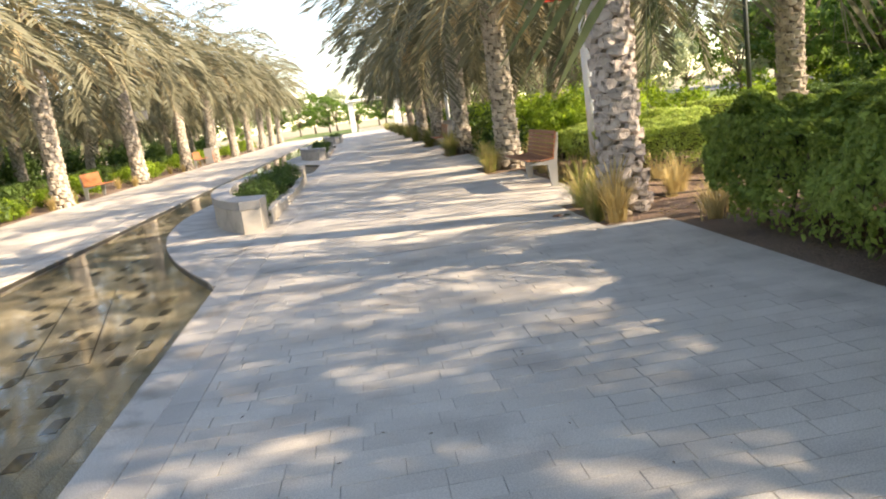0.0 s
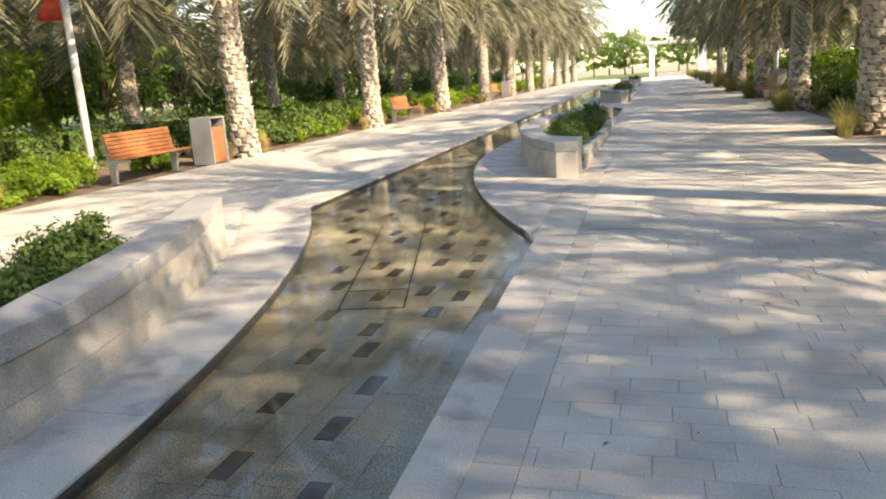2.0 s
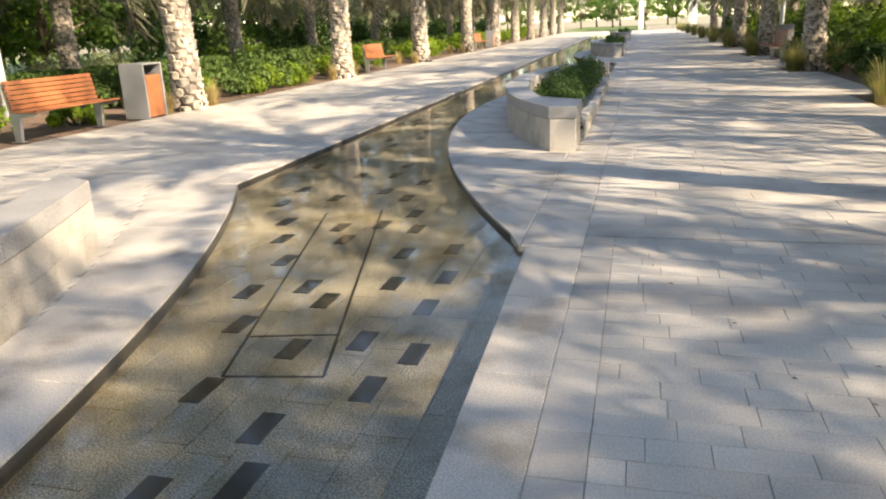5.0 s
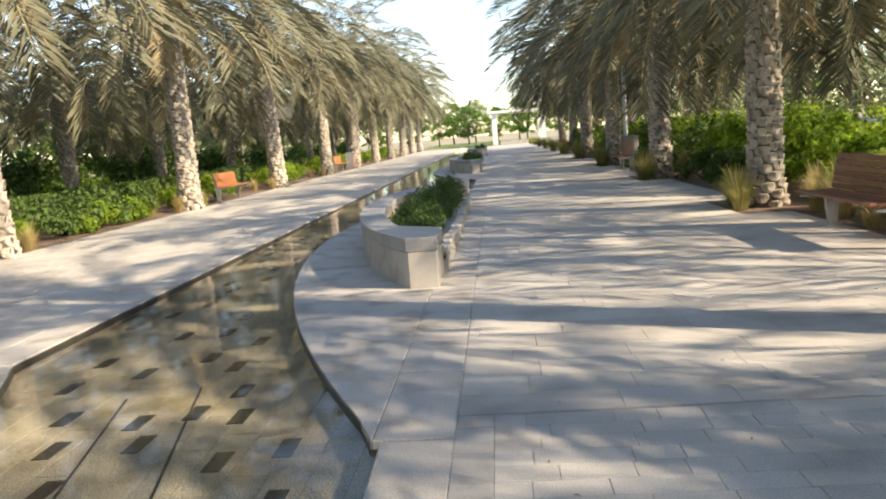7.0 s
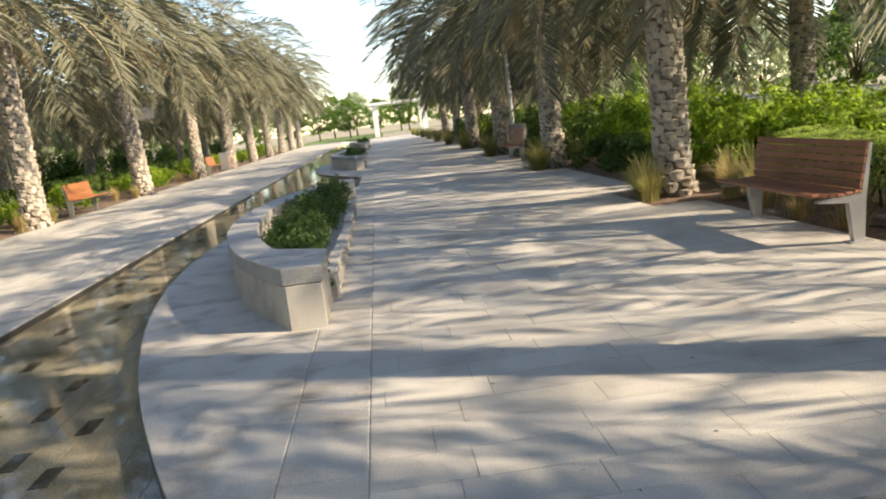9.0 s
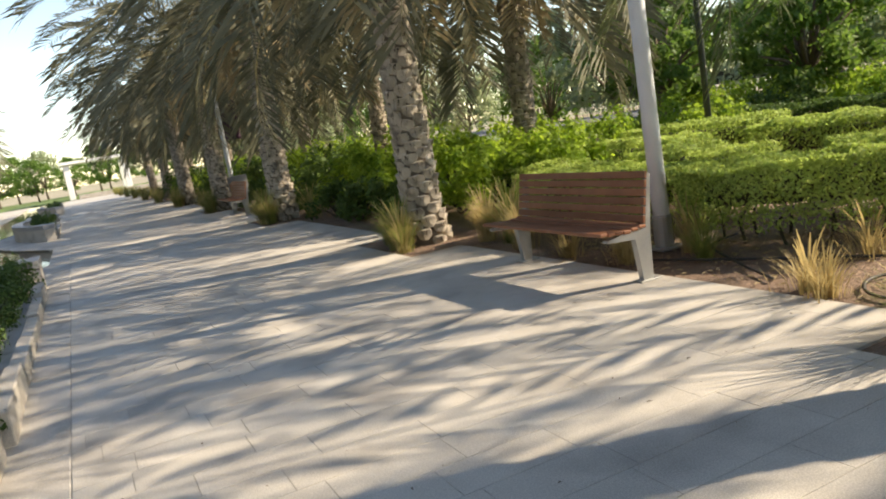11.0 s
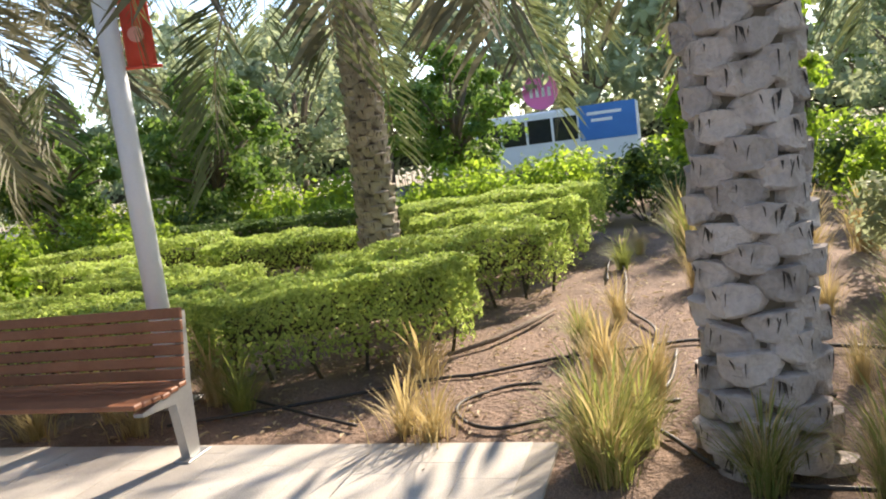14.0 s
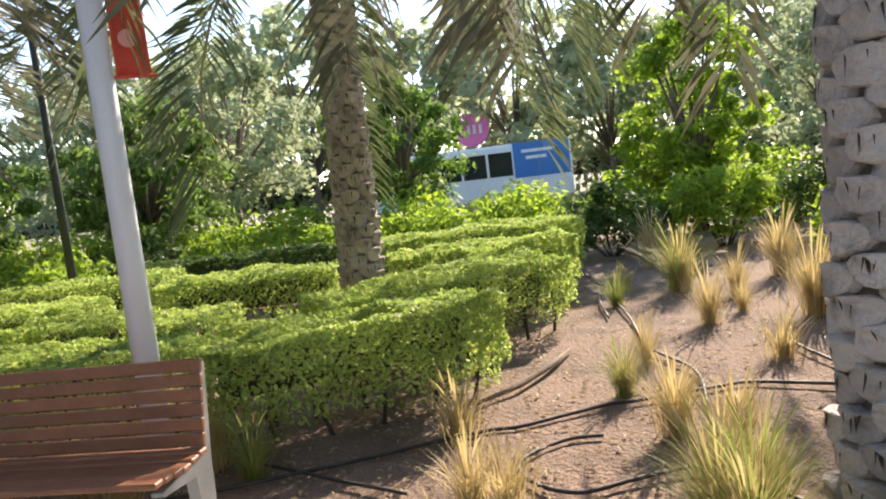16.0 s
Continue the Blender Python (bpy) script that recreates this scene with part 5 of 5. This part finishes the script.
while len(DARKS) < 210 and tries < 6000:
    tries += 1
    x, y = -3.05 - 0.108 * int(r_.integers(0, 27)), float(r_.uniform(10.9, 44))
    if all(abs(x - a) > 0.16 or abs(y - b) > 0.42 for a, b in DARKS) and all((x - a) ** 2 + (y - b) ** 2 > 0.13 for a, b in DARKS):
        DARKS.append((x, y))
TILE = piece_mesh("dark_tile", 0.103, 0.24, 0.006, 0.002, DARK_TILE)
for x, y in DARKS:
    t_ = new("dark_tile", TILE)
    t_.parent = pool
    t_.location = (x, y, -0.124)
rects = []
for i in range(20):
    x0 = -6.6 + 0.216 * i
    y = 2.05 - 0.3 * (i % 3)
    while y < 46:
        ln = float(r_.choice([0.5, 0.75, 1.0]))
        rects.append((x0 + 0.0015, x0 + 0.2145, max(y, 2.02) + 0.0015, y + ln - 0.0015))
        y += ln
rects.append((-6.6, -2.28, 46.0, Y_LAST))
joined("granite_slabs", rects, -0.130, 0.009, 0.0015, POOL, pool, "olive-stained granite slabs under shallow water", "")


def strip(a, b, w, z0, z1):
    a, b = Vector((*a, 0)), Vector((*b, 0))
    d = (b - a).normalized()
    n = Vector((-d.y, d.x, 0)) * w / 2
    return prism([((a - n).x, (a - n).y), ((b - n).x, (b - n).y), ((b + n).x, (b + n).y), ((a + n).x, (a + n).y)], z0, z1)


cov = empty("drain_cover", pose(0, 0, 0))
for a, b in (((-3.97, 6.12), (-4.74, 9.22)), ((-3.49, 6.2), (-4.28, 9.38)), ((-3.97, 6.12), (-3.49, 6.2)), ((-4.07, 6.58), (-3.6, 6.68))):
    part("cover_joint", strip(a, b, 0.016, -0.138, -0.1265), BLACK, cov)
tagged(cov, "dark-jointed access cover in the pool floor", "drain cover")

# ---------------------------------------------------------------- slabs and pavers of the walks


def slab_piece(outline, parent, material=SLAB, z0=-0.045, z1=0.0, bevel=0.006, name="slab"):
    a = sum(outline[i][0] * outline[(i + 1) % len(outline)][1] - outline[(i + 1) % len(outline)][0] * outline[i][1] for i in range(len(outline)))
    return part(name, prism(outline if a > 0 else outline[::-1], z0, z1, bevel), material, parent)


# coping stones and platforms beside the broad walk
J = 0.003
y = 2.4
while y < 7.9:
    y1 = min(y + 0.93, 8.0)
    e0, e1 = -2.64 - 0.16 * (y - 2.4) / 5.6, -2.64 - 0.16 * (y1 - 2.4) / 5.6
    slab_piece([(e0, y + J), (-2.43, y + J), (-2.43, y1 - J), (e1, y1 - J)], coping, name="coping_stone")
    y = y1


def lobe_x(y, y0):
    d = min(8.4, abs(y - (y0 + 8.4)))
    return -4.86 + LOBE_R - math.sqrt(LOBE_R ** 2 - d * d)


for base_y in (8.0, 29.0, 50.0, 71.0):
    cuts = [0.0, 1.85, 3.68, 6.0, 8.4, 10.8, 13.1, 14.95, 16.8]
    for a, b in zip(cuts, cuts[1:]):
        ys = [base_y + a + J + (b - a - 2 * J) * k / 6 for k in range(7)]
        slab_piece([(-2.845, ys[0]), (-2.845, ys[-1])] + [(min(lobe_x(q, base_y), -2.85), q) for q in ys[::-1]], coping, name="platform_slab")
    yy = base_y
    while yy < base_y + PERIOD - 0.1:
        slab_piece([(-2.839, yy + J), (-2.43, yy + J), (-2.43, yy + 1.05 - J), (-2.839, yy + 1.05 - J)], coping, name="coping_stone")
        yy += 1.05

# platform and edging stones beside the far walk
for k in range(8):
    ya, yb = 3.27 + 0.815 * k, 3.27 + 0.815 * (k + 1)
    def lx(q):
        d = q - 1.39
        return -3.86 - (LOBE_R - math.sqrt(LOBE_R ** 2 - d * d))
    ys = [ya + J + (yb - ya - 2 * J) * i / 4 for i in range(5)]
    slab_piece([(lx(q), q) for q in ys] + [(lx(q) - 0.64 - 0.10 * max(0, q - 6.5), q) for q in ys[::-1]], pavement_l, name="platform_slab")
slab_piece([(-3.905, 3.264), (-4.85, 3.264), (-4.60, 3.0), (-3.53, 3.0)], pavement_l, name="platform_slab")
slab_piece([(-3.50, 2.995), (-4.60, 2.995), (-4.60, 2.1), (-2.43, 2.1), (-2.43, 2.39), (-2.66, 2.39)], pavement_l, name="platform_slab")
def wet_shade_band(line):
    """Dark band between the edge stones and the pool floor: wet stone, with the lip's shadow in its colour."""
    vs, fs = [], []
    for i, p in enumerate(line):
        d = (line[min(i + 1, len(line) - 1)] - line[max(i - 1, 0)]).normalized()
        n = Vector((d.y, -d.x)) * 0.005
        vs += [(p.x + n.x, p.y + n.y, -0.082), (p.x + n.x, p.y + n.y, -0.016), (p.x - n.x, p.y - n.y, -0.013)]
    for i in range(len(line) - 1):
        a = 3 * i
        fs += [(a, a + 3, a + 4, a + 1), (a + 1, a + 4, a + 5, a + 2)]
    return link_mesh("wet_shade_band", vs, fs, WET_SHADED_STONE, pool)


wet_shade_band([Vector((lx(3.27 + 0.25 * i), 3.27 + 0.25 * i)) for i in range(27)])
wet_shade_band([Vector((lx(9.79), 9.788)), Vector((-5.92, 9.788))])
wet_shade_band([Vector((-5.93, 9.8)), Vector((-6.0, 50.0)), Vector((-6.067, 90.0))])
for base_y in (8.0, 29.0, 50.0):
    wet_shade_band([Vector((min(lobe_x(base_y + 0.2 * i, base_y), -2.85), base_y + 0.2 * i)) for i in range(85)][::-1])
yy = 9.8
while yy < 90:
    ln = 1.2 if yy < 40 else 4.0
    ex = -5.93 - 0.17 * (yy - 9.8) / 100
    slab_piece([(ex, yy + J), (ex - 0.40, yy + J), (ex - 0.40, yy + ln - J), (ex, yy + ln - J)], pavement_l, name="edging_stone")
    yy += ln


def left_limit(y):
    if y < 3.27:
        return -4.27 - 1.25 * max(0, y - 3.0)
    if y < 9.79:
        d = y - 1.39
        e = -3.86 - (LOBE_R - math.sqrt(LOBE_R ** 2 - d * d))
        return e - 0.645 - 0.10 * max(0, y - 6.5)
    return -6.34 - 0.17 * (y - 9.8) / 100


def course(x0, x1, y0, y1, lens, r, gap=0.0018):
    x = x0 - float(r.uniform(0, lens[-1] * 0.7))
    out = []
    while x < x1:
        ln = float(r.choice(lens))
        a, b = max(x, x0), min(x + ln, x1)
        if b - a > 0.03:
            out.append((a + gap, b - gap, y0 + gap, y1 - gap))
        x += ln
    return out


r_ = np.random.default_rng(21)
left_rects = []
y = -4.0
while y < 40:
    left_rects += course(-10.68, left_limit(y + 0.1) - 0.002, y, y + 0.2, [0.3, 0.4, 0.5], r_)
    y += 0.2
y = 40.0
while y < 92:
    left_rects += course(-10.68, left_limit(y + 0.3) - 0.002, y, y + 0.6, [0.9, 1.2], r_)
    y += 0.6
joined("pavers", left_rects, -0.002, 0.006, 0.003, PAVER_FAR, pavement_l, "pale concrete pavers of the far walk", "")

# dark band beside the coping, then the pavers
BANDM = piece_mesh("band_paver", 0.19, 0.296, 0.008, 0.003, BAND)
y = 2.4
while y < 8.0:
    b_ = new("band_paver", BANDM)
    b_.parent = pavement
    b_.location = (-2.333, y + 0.15, 0)
    y += 0.3
PAV = {ln: piece_mesh("paver", ln - 0.003, 0.1475, 0.008, 0.002, PAVER) for ln in (0.22, 0.32, 0.44)}


def notch(y):
    return 1.37 if any(yp - 0.93 - 0.1 < y < yp + 0.98 + 0.1 for yp in ROWS_R) else 2.055


right_rects = []
y = -4.05
while y < 8.2:
    if 2.39 <= y:
        x = -2.236 - float(r_.uniform(0, 0.2))
        while x < 2.05:
            ln = float(r_.choice([0.22, 0.32, 0.44]))
            a, b = max(x, -2.236), min(x + ln, notch(y + 0.1))
            if b - a > 0.04:
                if x + ln / 2 < 0.0:
                    p_ = new("paver", PAV[ln])
                    p_.parent = pavement
                    p_.location = ((a + b) / 2, y + 0.075, float(r_.normal(0, 0.0005)))
                    p_.scale = ((b - a - 0.003) / (ln - 0.003), 1, 1)
                else:
                    right_rects.append((a + 0.0014, b - 0.0014, y + 0.0014, y + 0.1486))
            x += ln
    else:
        right_rects += course(-4.265 if y < 2.0 else -2.4, 2.05, y, y + 0.15, [0.22, 0.32, 0.44], r_)
    y += 0.15
right_rects.append((-2.424, -2.238, 8.103, 8.266))
y = 8.27
while y < 44:
    right_rects += course(-2.424, notch(y + 0.15), y + (0.012 if y < 8.5 else 0), y + 0.3, [0.6, 0.75, 0.9], r_, 0.0008)
    y += 0.3
while y < 91:
    right_rects += course(-2.424, notch(y + 0.3), y, y + 0.6, [1.2, 1.5], r_, 0.0008)
    y += 0.6
joined("pavers", right_rects, 0.0, 0.008, 0.0012, PAVER_FAR, pavement, "pale concrete pavers of the broad walk", "")


# a small round blue sign beyond the lawn hedge
def disc_sign(x, y, z, r):
    ob = empty("round_sign", pose(x, y, 0, 0, 0, -39))
    bm = bmesh.new()
    tube(bm, [(0, 0, -0.05), (0, 0, z * 0.5), (0, 0, z)], [0.025, 0.025, 0.022], 10)
    part("post", bm, GREY_METAL, ob)
    bm = bmesh.new()
    bmesh.ops.create_cone(bm, segments=28, radius1=r, radius2=r, depth=0.03, cap_ends=True)
    bmesh.ops.rotate(bm, verts=bm.verts, matrix=Matrix.Rotation(math.pi / 2, 3, "Y"))
    bmesh.ops.translate(bm, verts=bm.verts, vec=(0.045, 0, z))
    part("disc", bm, BLUE, ob)
    return tagged(ob, "small round blue sign on a short grey post", "sign")


disc_sign(-17.0, 15.6, 1.05, 0.2)
